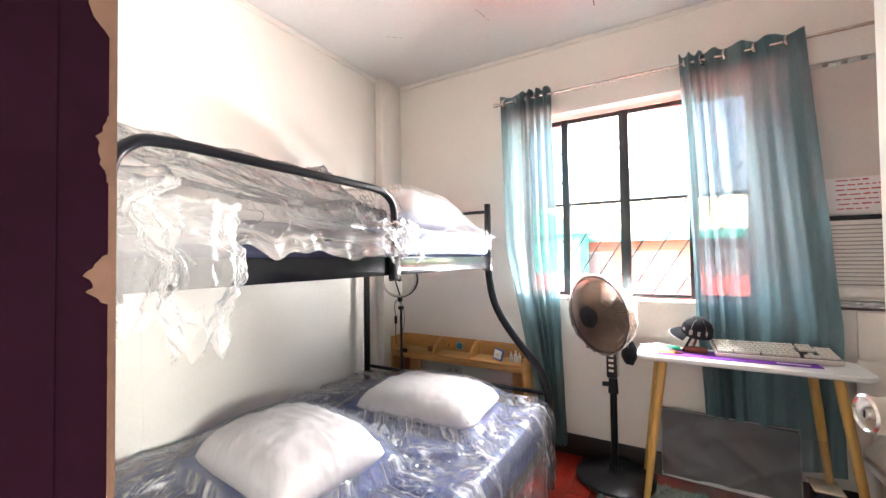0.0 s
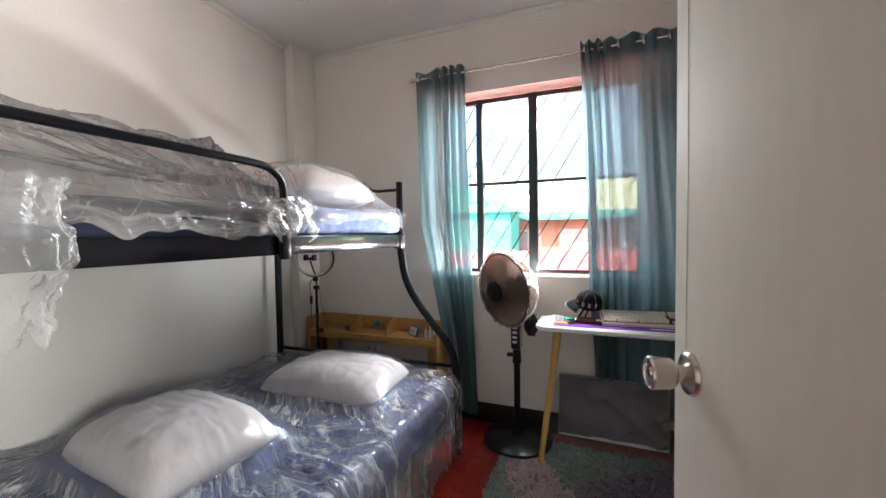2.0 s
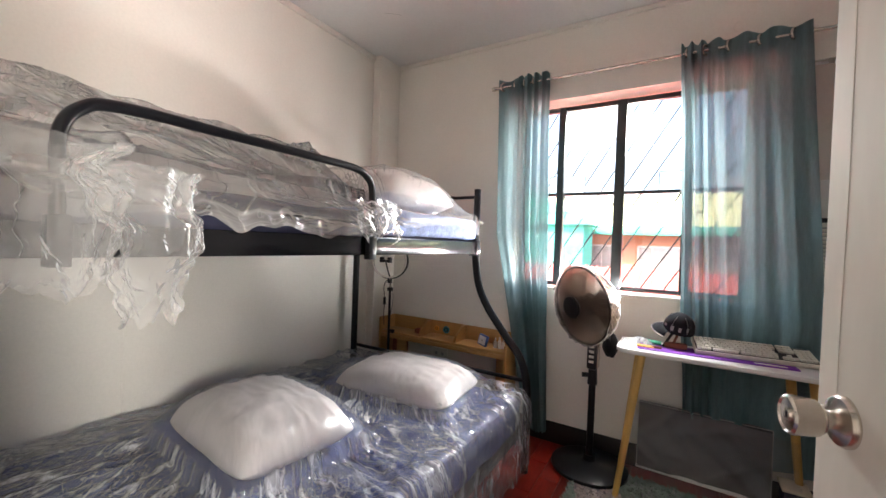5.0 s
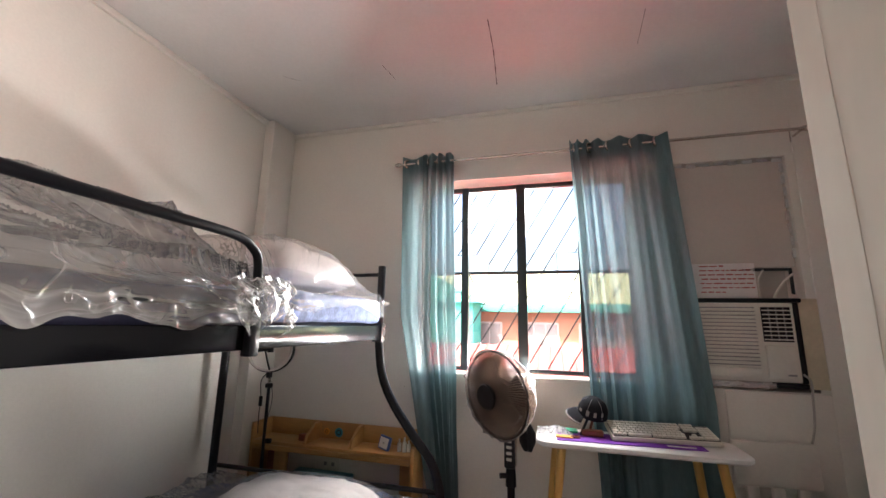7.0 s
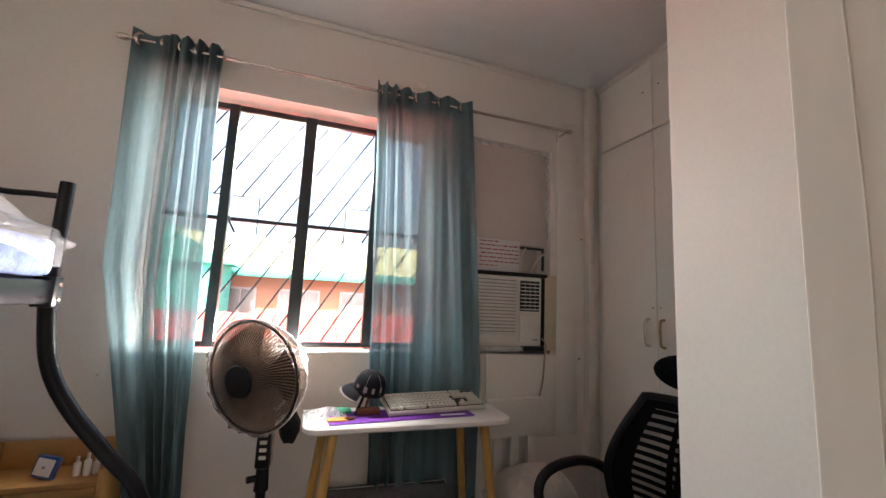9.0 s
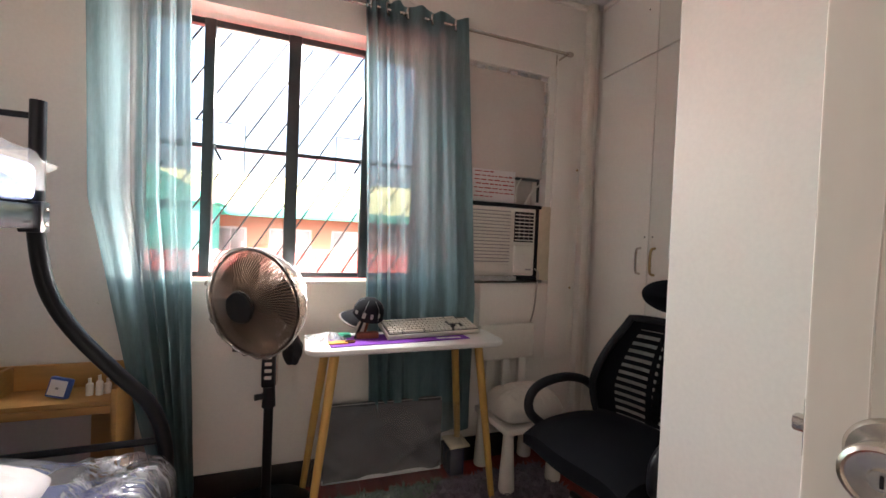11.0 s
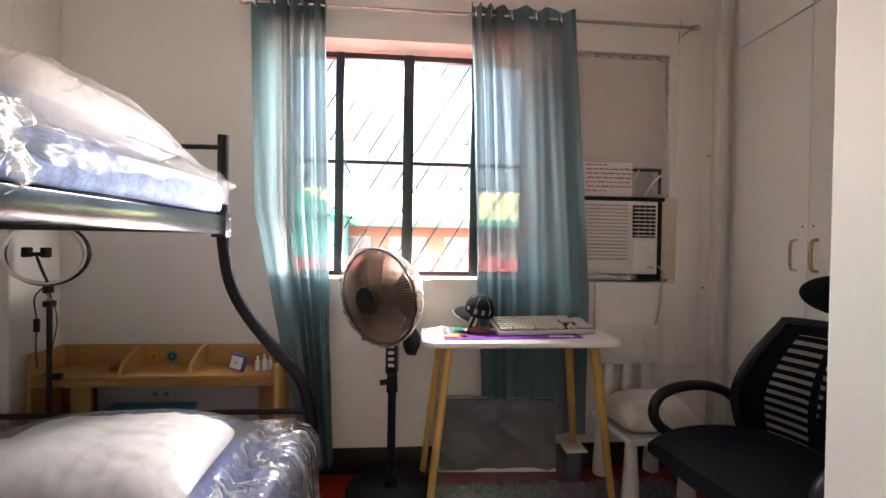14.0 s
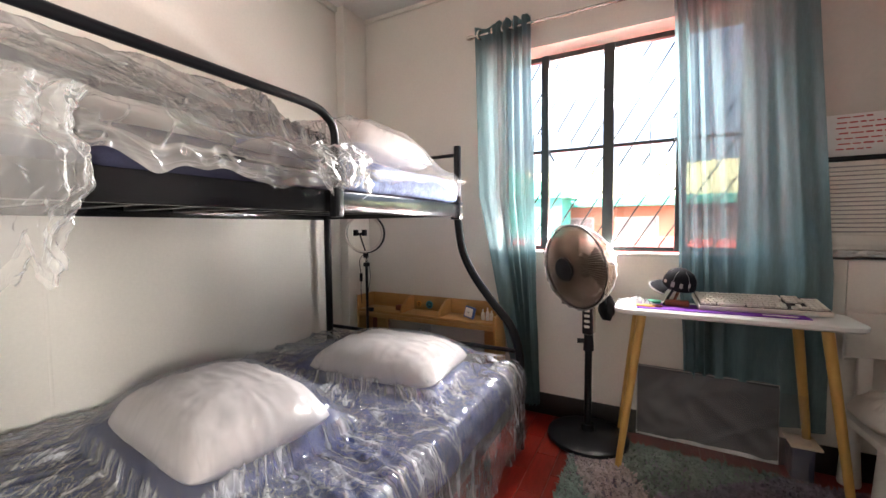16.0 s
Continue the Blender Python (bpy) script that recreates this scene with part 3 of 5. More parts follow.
# security grille outside
grille = thing("window_grille", "thin black steel security grille with diagonal bars", "grille", at=(1.0, 2.36, WZ0))
tagged(grille, kind="structure")
slope, gy = 1.64, 2.352
RINGS = ((0.60, 0.826), (1.241, 1.462))
RZ0, RZ1 = 1.427, 1.664
def at_height(x0, z):
    return x0 + (z - WZ0) / slope
for k in range(-6, 14):
    x0 = 0.066 + k * 0.1203
    z_lo, z_hi = WZ0, WZ1
    if x0 < 0.435: z_lo = WZ0 + (0.435 - x0) * slope
    if at_height(x0, WZ1) > 1.655: z_hi = WZ0 + (1.655 - x0) * slope
    spans = [(z_lo, z_hi)]
    for rx0, rx1 in RINGS:
        # a bar stops where it meets a lock ring and goes on beyond it
        a, b = max(RZ0, WZ0 + (rx0 - x0) * slope), min(RZ1, WZ0 + (rx1 - x0) * slope)
        if a < b:
            spans = [q for lo, hi in spans for q in ((lo, min(hi, a)), (max(lo, b), hi)) if q[1] > q[0]]
    for lo, hi in spans:
        if hi - lo > 0.03:
            tubes("grille_bar", window_black, grille, [(at_height(x0, lo), gy, lo), (at_height(x0, hi), gy, hi)], 0.0046, 6)
for rx0, rx1 in RINGS:
    tubes("lock_ring", window_black, grille, [(rx0, gy, RZ0), (rx1, gy, RZ0), (rx1, gy, RZ1), (rx0, gy, RZ1)], 0.0042, 6, True)
# sill and reveals
bm = bmesh.new()
box(bm, (WX0 + 0.002, YN - 0.012, WZ0 - 0.006), (1.93, YN + 0.14, WZ0 + 0.008), 0.004)
single("window_sill", bm, wall_paint, "white painted window sill", "sill", kind="structure")

# boarded part of the opening with the air conditioner
bm = bmesh.new()
box(bm, (1.67, 2.196, 1.535), (2.366, 2.206, 2.092), 0.002)
single("closing_board", bm, board_grey, "grey-beige board closing the opening above the air conditioner", "board", kind="structure")
bm = bmesh.new()
for i in range(9):
    x = 1.80 + i * 0.066
    box(bm, (x, 2.188, 2.088 + 0.004 * math.sin(i * 2.1)), (x + 0.045, 2.196, 2.104), 0.002)
for i in range(8):
    z = 1.58 + i * 0.064
    box(bm, (2.358 + 0.003 * math.sin(i * 1.7), 2.188, z), (2.373, 2.196, z + 0.048), 0.002)
single("foil_strip", bm, foil, "crinkled silver foil tape sealing the board's edge", "tape", kind="structure")
bm = bmesh.new()
box(bm, (2.13, 2.186, 1.515), (2.345, 2.198, 1.529), 0.002)
box(bm, (2.333, 2.186, 1.40), (2.345, 2.198, 1.515), 0.002)
single("steel_strip", bm, window_black, "thin black steel strip across the opening", "strip", kind="structure")
bm = bmesh.new()
box(bm, (1.67, 2.31, WZ0), (WX1 - 0.002, 2.325, WZ1))
single("shutter_board", bm, board_grey, "grey board closing the outside of the opening", "board", kind="structure")

ac = thing("air_conditioner", "beige window air conditioner sealed into the wall opening", "air conditioner", at=(2.05, 2.2, 0.98))
boxes("body", ac_plastic, ac, (1.78, 2.165, 0.992), (2.30, 2.305, 1.352), 0.012)
boxes("front_rim", ac_plastic, ac, (1.776, 2.148, 0.988), (2.306, 2.166, 1.356), 0.006)
boxes("grille_backing", grey_plastic, ac, (1.80, 2.143, 1.06), (2.145, 2.149, 1.335))
for i in range(15):
    z = 1.066 + i * 0.0178
    boxes("slat", ac_plastic, ac, (1.80, 2.132, z), (2.145, 2.146, z + 0.013), 0.002)
boxes("outlet_backing", dark_plastic, ac, (2.172, 2.143, 1.172), (2.29, 2.149, 1.335))
for i in range(8):
    z = 1.180 + i * 0.0195
    boxes("louvre", ac_plastic, ac, (2.174, 2.134, z), (2.288, 2.147, z + 0.005), 0.001)
for x in (2.20, 2.23, 2.26):
    boxes("vane", grey_plastic, ac, (x, 2.140, 1.176), (x + 0.003, 2.147, 1.332))
boxes("control_flap", ac_plastic, ac, (2.172, 2.138, 1.005), (2.29, 2.149, 1.155), 0.004)
boxes("badge", grey_plastic, ac, (2.245, 2.1365, 1.018), (2.28, 2.1385, 1.026), 0.0005)
boxes("lower_rim", ac_plastic, ac, (1.80, 2.138, 1.005), (2.145, 2.149, 1.050), 0.004)
bm = bmesh.new()
for lo, hi in (((1.76, 2.150, 1.358), (2.345, 2.19, 1.378)), ((2.308, 2.150, 0.985), (2.330, 2.19, 1.358)), ((2.20, 2.150, 0.962), (2.330, 2.19, 0.985))):
    box(bm, lo, hi, 0.005)
single("foam_seal", bm, dark_plastic, "dark foam seal round the air conditioner", "seal", kind="structure")
bm = bmesh.new()
box(bm, (2.332, 2.158, 0.962), (2.41, 2.169, 1.376), 0.002)
single("filler_card", bm, cardboard, "yellowed cardboard filler beside the air conditioner", "cardboard", kind="structure")
bm = bmesh.new()
sheet(bm, 40, 5, lambda u, v: Vector((1.90 + 0.30 * u, 2.152 - 0.008 * fbm(u * 14, v * 3), 0.958 + 0.026 * v + 0.004 * fbm(u * 20, 4 + v))))
single("foil_tape", bm, foil, "crinkled silver foil under the air conditioner", "foil", kind="structure")
note = thing("note_sheet", "white sheet with handwritten red lines on the closing board", "note", at=(2.05, 2.19, 1.38))
boxes("sheet", paper, note, (1.80, 2.186, 1.382), (2.188, 2.190, 1.556), 0.001)
rng = random.Random(8)
for r in range(7):
    x = 1.94 + 0.01 * rng.random()
    while x < 2.165 - (0.12 if r in (0, 6) else 0):
        w = 0.012 + 0.03 * rng.random()
        boxes("writing_bar", red_ink, note, (x, 2.1845, 1.540 - r * 0.022), (min(x + w, 2.18), 2.1858, 1.5445 - r * 0.022 + 0.002 * rng.random()))
        x += w + 0.008
bm = bmesh.new()
tube(bm, smooth_path([(2.305, 2.14, 1.03), (2.325, 2.13, 1.0), (2.33, 2.145, 0.93), (2.325, 2.155, 0.80), (2.29, 2.158, 0.66), (2.28, 2.158, 0.56)], 6), 0.0045, 8)
single("power_cable", bm, cable_grey, "grey power cable hanging from the air conditioner", "cable")
bm = bmesh.new()
tube(bm, smooth_path([(2.345, 2.185, 1.50), (2.30, 2.18, 1.46), (2.26, 2.18, 1.40), (2.25, 2.18, 1.375)], 5), 0.005, 8)
tube(bm, smooth_path([(2.22, 2.18, 1.52), (2.19, 2.175, 1.46), (2.195, 2.18, 1.378)], 5), 0.004, 8)
single("loose_cord", bm, white_plastic, "white cord dangling above the air conditioner", "cord")
# thin boxed-out layer of the wall right of the opening
bm = bmesh.new()
box(bm, (2.412, YN - 0.012, 0.516), (2.545, YN + 0.002, 2.3), 0.003)
box(bm, (1.99, YN - 0.012, 0.516), (2.412, YN + 0.002, 0.94), 0.003)
single("wall_panel", bm, wall_paint, "thin painted panel on the wall below the air conditioner", "panel", kind="structure")
bm = bmesh.new()
box(bm, (2.60, YN - 0.05, 0), (2.65, YN, ZC - 0.001), 0.006)
single("pipe_casing", bm, trim_paint, "vertical painted pipe casing in the corner", "casing", kind="structure")
for x, z in ((2.20, 0.70), (2.56, 0.92), (2.575, 1.6), (0.35, 0.86)):
    bm = bmesh.new()
    lathe(bm, [(0, 0), (0.006, 0), (0.006, 0.006), (0.003, 0.009), (0, 0.009)], 10, Matrix.Translation((x, YN - 0.012 if x > 2 else YN, z)) @ Matrix.Rotation(radians(90), 4, "X"))
    single("nail_head", bm, brass if x > 2 else wall_paint, "small nail in the wall", "nail")
bm = bmesh.new()
lathe(bm, [(0, 0), (0.026, 0), (0.026, 0.004), (0.022, 0.007), (0.02, 0.004), (0, 0.004)], 24, Matrix.Translation((1.569, YN, 2.335)) @ Matrix.Rotation(radians(90), 4, "X"))
single("round_patch", bm, wall_paint, "round painted-over cover plate above the curtain rod", "cover plate", kind="structure")

# curtain rod and curtains
RODY, RODZ = 2.10, 2.215
rod = thing("curtain_rod", "thin copper-coloured metal curtain rod on brackets", "curtain rod", at=(1.4, RODY, RODZ))
tubes("rod", chrome, rod, [(0.29, RODY, RODZ), (2.44, RODY, RODZ)], 0.008, 12)
for x in (0.285, 2.445):
    bm = bmesh.new()
    lathe(bm, [(0, -0.02), (0.010, -0.02), (0.014, -0.008), (0.014, 0.008), (0.010, 0.02), (0, 0.02)], 14, Matrix.Translation((x, RODY, RODZ)) @ Matrix.Rotation(radians(90), 4, "Y"))
    part("finial", bm, chrome, rod)
for x in (0.33, 2.42):
    bm = bmesh.new()
    tube(bm, [(x, YN - 0.002, RODZ - 0.012), (x, RODY, RODZ - 0.012)], 0.006, 8)
    box(bm, (x - 0.012, YN - 0.006, RODZ - 0.04), (x + 0.012, YN, RODZ + 0.02), 0.002)
    part("bracket", bm, chrome, rod)


def curtain(label, edges, pleats, amp, seed, z_top, z_bot, rings, gather):
    """edges(v): left and right x at height fraction v (0 top); gather(u): how tightly the cloth is folded there."""
    t = thing("curtain", label, "curtain", "curtains", at=(edges(0)[0], RODY, z_bot))
    total, phase = 0.0, [0.0]
    for i in range(240):
        total += gather((i + 0.5) / 240)
        phase.append(total)
    def f(u, v):
        a, b = edges(v)
        z = z_top + (z_bot - z_top) * v
        g = gather(u)
        ph = 2 * math.pi * pleats * (phase[min(240, int(u * 240 + 0.5))] / total + 0.03 * fbm(u * 3, seed, v * 0.7))
        grow = min(1.0, 0.6 + 0.5 * v)
        w = amp * grow * (min(1.3, 0.34 + 0.7 * g) * (math.sin(ph) + 0.3 * math.sin(2.3 * ph + seed + 2 * v)) + 0.45 * fbm(u * 4, v * 1.3, seed))
        x = a + (b - a) * u + 0.012 * fbm(v * 2.5, u * 4, seed + 9) * v
        top = 0.012 * math.sin(ph + 1.2) * max(0.0, 1 - v * 14)
        back = 0.03 * max(0.0, v - 0.35)
        return Vector((x, RODY - 0.012 + back + w * (1 - 0.35 * max(0.0, v - 0.5)), z + top))
    bm = bmesh.new()
    sheet(bm, 240, 60, f)
    part("cloth", bm, curtain_cloth, t)
    def hem(v0, v1, name, text):
        bm = bmesh.new()
        sheet(bm, 240, 5, lambda u, v: f(u, lerp(v0, v1, v)) + Vector((0, 0.0025, 0)))
        part(name, bm, curtain_cloth, t, text)
    hem(0.0, 0.052, "top_hem", "doubled cloth of the curtain's heading")
    hem(0.975, 0.999, "bottom_hem", "doubled cloth of the curtain's lower hem")
    for x in rings:
        bm = bmesh.new()
        tube(bm, ring_points(Vector((x, RODY, RODZ)), Vector((0.55, 0.83, 0)).normalized(), Vector((0, 0, 1)), 0.024, 20), 0.007, 8, True)
        part("grommet", bm, chrome, t, "steel curtain grommet")
    return t


def lerp(a, b, t):
    return a + (b - a) * t


curtain("sea-green sheer curtain gathered narrow beside the window",
        lambda v: (lerp(0.315, 0.345, min(1, v * 2)) + 0.25 * max(0, v - 0.45) * 1.75, lerp(0.655, 0.70, v)), 4.6, 0.032, 1.3, 2.255, 0.07,
        (0.35, 0.44, 0.50, 0.56, 0.62), lambda u: 0.30 if u < 0.42 else 1.0)
curtain("sea-green sheer curtain half drawn across the window",
        lambda v: (lerp(1.325, 1.41, v), lerp(1.83, 1.925, min(1, v * 1.5))), 6.0, 0.030, 4.1, 2.255, 0.20,
        (1.36, 1.43, 1.53, 1.65, 1.77), lambda u: 1.0 if u < 0.24 else (0.55 if u < 0.42 else 0.38))

# ---------------------------------------------------------------- wardrobe wall
closet = thing("built_in_wardrobe", "white built-in wardrobe with tall doors and upper lockers", "wardrobe", at=(2.69, 1.6, 0))
boxes("carcass", closet_paint, closet, (2.712, 1.072, 0.0), (3.27, 2.168, ZC - 0.002))
for y0, y1 in ((1.745, 2.118), (1.36, 1.741), (1.08, 1.356)):
    d = boxes("door", closet_paint, closet, (2.69, y0, 0.08), (2.711, y1, 2.126), 0.002)
    boxes("locker_door", closet_paint, closet, (2.69, y0, 2.134), (2.711, y1, ZC - 0.03), 0.002)
boxes("top_rail", trim_paint, closet, (2.676, 1.072, ZC - 0.03), (2.711, 2.118, ZC - 0.004), 0.003)
boxes("plinth", closet_paint, closet, (2.70, 1.08, 0.0), (2.711, 2.118, 0.076))
for y, mt in ((1.788, chrome), (1.702, brass)):
    tubes("handle", mt, closet, smooth_path([(2.69, y, 1.035), (2.665, y, 1.045), (2.66, y, 1.10), (2.665, y, 1.155), (2.69, y, 1.165)], 5), 0.006, 8)
for y, z in ((1.70, 2.36), (1.80, 2.36), (1.765, 1.22), (1.72, 1.22)):
    bm = bmesh.new()
    lathe(bm, [(0, 0), (0.004, 0), (0.003, 0.003), (0, 0.003)], 8, Matrix.Translation((2.69, y, z)) @ Matrix.Rotation(radians(-90), 4, "Y"))
    part("screw", bm, dark_plastic, closet)

# ---------------------------------------------------------------- outside
bm = bmesh.new()
box(bm, (-400, -300, -3.3), (400, 500, -3.2))
single("ground", bm, ground_grey, "grey concrete ground outside the house", "ground", kind="structure", smooth=False)


def corrugated(name, mat, parent, x0, x1, y0, z0, y1, z1, pitch=0.19, label=""):
    bm = bmesh.new()
    n = int((x1 - x0) / (pitch / 6))
    def f(u, v):
        x = x0 + (x1 - x0) * u
        k = (x / pitch) % 1.0
        lift = 0.035 if k < 0.22 else 0.0
        return Vector((x, y0 + (y1 - y0) * v, z0 + (z1 - z0) * v + lift))
    sheet(bm, n, 1, f)
    return part(name, bm, mat, parent, label, smooth=False)


shed = thing("low_building", "low building with a red ribbed metal roof", "building", at=(1.0, 5.5, -3.2))
boxes("wall", stucco_orange, shed, (-5, 3.6, -3.2), (9, 7.4, -0.1))
corrugated("roof", roof_red, shed, -5.3, 9.3, 3.3, -0.15, 7.6, 0.86)
boxes("gutter", roof_red, shed, (-5.3, 3.22, -0.26), (9.3, 3.34, -0.13), 0.02)

house = thing("neighbour_house", "orange house with a teal fascia and pale yellow roof", "house", at=(1.5, 12.0, -3.2))
boxes("wall", stucco_orange, house, (-3.2, 11.0, -3.2), (9.5, 16.0, 1.62))
boxes("fascia", stucco_green, house, (-3.5, 10.6, 1.58), (9.9, 10.75, 1.80), 0.01)
boxes("soffit", far_trim, house, (-3.4, 10.75, 1.60), (9.8, 11.0, 1.64))
corrugated("roof", roof_yellow, house, -3.5, 9.9, 10.7, 1.80, 14.0, 3.0, 0.4)
for i in range(8):
    x = -2.6 + i * 1.5
    w = boxes("window", far_trim, house, (x, 10.94, 0.55), (x + 1.0, 11.0, 1.32), 0.01)
    for j in range(3):
        boxes("pane", far_glass, w, (x + 0.05 + 0.31 * j, 10.925, 0.60), (x + 0.33 + 0.31 * j, 10.945, 1.27), 0.005)
    boxes("sill", far_trim, w, (x - 0.08, 10.88, 0.47), (x + 1.08, 10.99, 0.55), 0.01)
green_house = thing("green_house", "taller teal-green house with a gable", "house", at=(-2.0, 10.0, -3.2))
bm = bmesh.new()
box(bm, (-6.0, 9.3, -3.2), (-0.6, 10.4, 1.75))
part("wall", bm, stucco_green, green_house)
bm = bmesh.new()
g = [bm.verts.new(p) for p in ((-6.2, 9.2, 1.75), (-0.4, 9.2, 1.75), (-3.3, 9.2, 3.3), (-6.2, 10.5, 1.75), (-0.4, 10.5, 1.75), (-3.3, 10.5, 3.3))]
for idx in ((0, 1, 2), (3, 5, 4), (0, 2, 5, 3), (1, 4, 5, 2), (0, 3, 4, 1)):
    bm.faces.new([g[k] for k in idx])
part("gable_roof", bm, stucco_green, green_house)

# ---------------------------------------------------------------- bunk bed
bed = thing("bunk_bed", "black steel bunk bed with a narrow upper and wide lower berth", "bunk bed", at=(0.0, 0.8, 0))
BX0, BX1, BY0, BY1 = -0.55, 0.385, -0.16, 1.752
LX1 = 0.70
def steel(name, pts, r, k=10, **kw):
    return tubes(name, black_steel, bed, pts, r, k, **kw)
# head end
steel("post", [(0.363, BY1, 1.20), (0.363, BY1, 1.512)], 0.019, 14)
steel("curved_post", smooth_path([(0.363, BY1, 1.22), (0.366, BY1, 1.12), (0.392, BY1, 0.97), (0.455, BY1, 0.846), (0.56, BY1, 0.713), (0.652, BY1, 0.603), (0.694, BY1, 0.47), (0.70, BY1, 0.30), (0.70, BY1, 0.0)], 6), 0.021, 14)
steel("post", [(BX0 + 0.02, BY1 - 0.02, 0.0), (BX0 + 0.02, BY1 - 0.02, 1.51)], 0.021, 14)
steel("head_bar", smooth_path([(0.363, BY1, 1.468), (0.29, BY1, 1.468), (0.19, BY1, 1.472), (0.10, BY1, 1.53), (-0.03, BY1, 1.58), (-0.2, BY1, 1.592), (-0.34, BY1, 1.56), (-0.45, BY1, 1.472), (BX0 + 0.02, BY1, 1.468)], 5), 0.009, 10)
for x0 in (0.19, -0.40):
    steel("head_strut", [(x0 - 0.05, BY1, 1.505), (x0 - 0.09, BY1, 1.42), (x0 - 0.09, BY1, 1.22)], 0.006, 8)
steel("head_rail", [(BX0 + 0.03, BY1, 0.478), (0.69, BY1, 0.485)], 0.011, 10)
steel("head_rail", [(BX0 + 0.03, BY1, 0.25), (0.69, BY1, 0.25)], 0.013, 10)
# foot end
steel("post", [(BX1 - 0.02, BY0, 1.15), (BX1 - 0.02, BY0, 1.512)], 0.019, 14)
steel("curved_post", smooth_path([(0.363, BY0, 1.22), (0.366, BY0, 1.12), (0.392, BY0, 0.97), (0.455, BY0, 0.846), (0.56, BY0, 0.713), (0.652, BY0, 0.603), (0.694, BY0, 0.47), (0.70, BY0, 0.30), (0.70, BY0, 0.0)], 6), 0.021, 14)
steel("post", [(BX0 + 0.02, BY0, 0.0), (BX0 + 0.02, BY0, 1.51)], 0.021, 14)
steel("foot_bar", [(BX0 + 0.02, BY0, 1.468), (BX1 - 0.02, BY0, 1.468)], 0.009, 10)
# upper berth
for x0 in (BX1 - 0.012, BX0):
    boxes("side_rail", black_gloss, bed, (x0, BY0, 1.146), (x0 + 0.026, BY1 - 0.02, 1.212), 0.004)
for y in (BY0, BY1 - 0.03):
    boxes("end_rail", black_steel, bed, (BX0 + 0.03, y, 1.15), (BX1 - 0.016, y + 0.026, 1.21), 0.004)
for i in range(10):
    y = BY0 + 0.12 + i * 0.175
    boxes("slat", black_steel, bed, (BX0 + 0.028, y, 1.17), (BX1 - 0.014, y + 0.04, 1.186), 0.002)
boxes("rail_bracket", black_steel, bed, (0.352, BY1 - 0.062, 1.135), (0.404, BY1 - 0.018, 1.222), 0.004)
for z in (1.16, 1.20):
    bm = bmesh.new()
    lathe(bm, [(0, 0), (0.007, 0), (0.006, 0.005), (0, 0.006)], 10, Matrix.Translation((0.404, BY1 - 0.04, z)) @ Matrix.Rotation(radians(90), 4, "Y"))
    part("bolt", bm, chrome, bed)
# guard rail
GX, GY0, GY1 = 0.405, -0.018, 0.815
steel("guard_rail", smooth_path([(GX, GY0, 1.13), (GX, GY0, 1.25), (GX, GY0, 1.37), (GX, GY0 + 0.03, 1.425), (GX, GY0 + 0.095, 1.445), (GX, 0.30, 1.446), (GX, 0.55, 1.446), (GX, 0.72, 1.444), (GX, 0.785, 1.424), (GX, GY1, 1.38), (GX, GY1, 1.25), (GX, GY1, 1.13)], 6), 0.0125, 12)
steel("guard_rail_lower", [(GX - 0.004, GY0, 1.262), (GX - 0.004, GY1, 1.262)], 0.0055, 10)
for y in (GY0, GY1):
    boxes("guard_clamp", black_steel, bed, (0.392, y - 0.018, 1.13), (0.422, y + 0.018, 1.225), 0.004)
# lower berth
for x0 in (LX1 - 0.04, BX0):
    boxes("side_rail", black_steel, bed, (x0, BY0, 0.20), (x0 + 0.03, BY1 - 0.02, 0.27), 0.004)
for i in range(10):
    y = BY0 + 0.12 + i * 0.175
    boxes("slat", black_steel, bed, (BX0 + 0.03, y, 0.22), (LX1 - 0.042, y + 0.04, 0.238), 0.002)


def soft_block(bm, x0, x1, y0, y1, z0, z1, seed, r=0.05, bulge=0.012):
    """A rounded, slightly lumpy mattress."""
    box(bm, (x0, y0, z0), (x1, y1, z1))
    bmesh.ops.subdivide_edges(bm, edges=bm.edges[:], cuts=14, use_grid_fill=True)
    for v in bm.verts:
        p = v.co
        q = Vector((min(max(p.x, x0 + r), x1 - r), min(max(p.y, y0 + r), y1 - r), min(max(p.z, z0 + r), z1 - r)))
        d = p - q
        if d.length > r:
            v.co = q + d.normalized() * r
        v.co += d.normalized() * bulge * fbm(p.x * 4, p.y * 4, p.z * 4 + seed) if d.length else Vector()


bm = bmesh.new()
soft_block(bm, BX0 + 0.03, LX1 - 0.01, BY0 + 0.04, BY1 - 0.025, 0.239, 0.425, 3)
single("lower_mattress", bm, mattress_blue, "thick blue mattress on the lower berth", "mattress")
bm = bmesh.new()
soft_block(bm, BX0 + 0.03, BX1 - 0.02, BY0 + 0.03, BY1 - 0.035, 1.187, 1.31, 7, 0.04)
single("upper_mattress", bm, [navy_cloth], "navy blue mattress on the upper berth", "mattress")
bm = bmesh.new()
soft_block(bm, BX0 + 0.010, BX1 + 0.000, 0.87, BY1 - 0.028, 1.214, 1.337, 9, 0.035, 0.006)
single("folded_sheet", bm, mattress_pattern, "blue and white patterned sheet on the upper mattress", "sheet")


def pillow_height(x, y, c, half, ang, top):
    ca, sa = math.cos(ang), math.sin(ang)
    dx, dy = x - c[0], y - c[1]
    u, v = (dx * ca + dy * sa) / half[0], (-dx * sa + dy * ca) / half[1]
    if abs(u) >= 1 or abs(v) >= 1:
        return 0.0
    return top * ((1 - abs(u) ** 3.0) * (1 - abs(v) ** 3.0)) ** 0.62


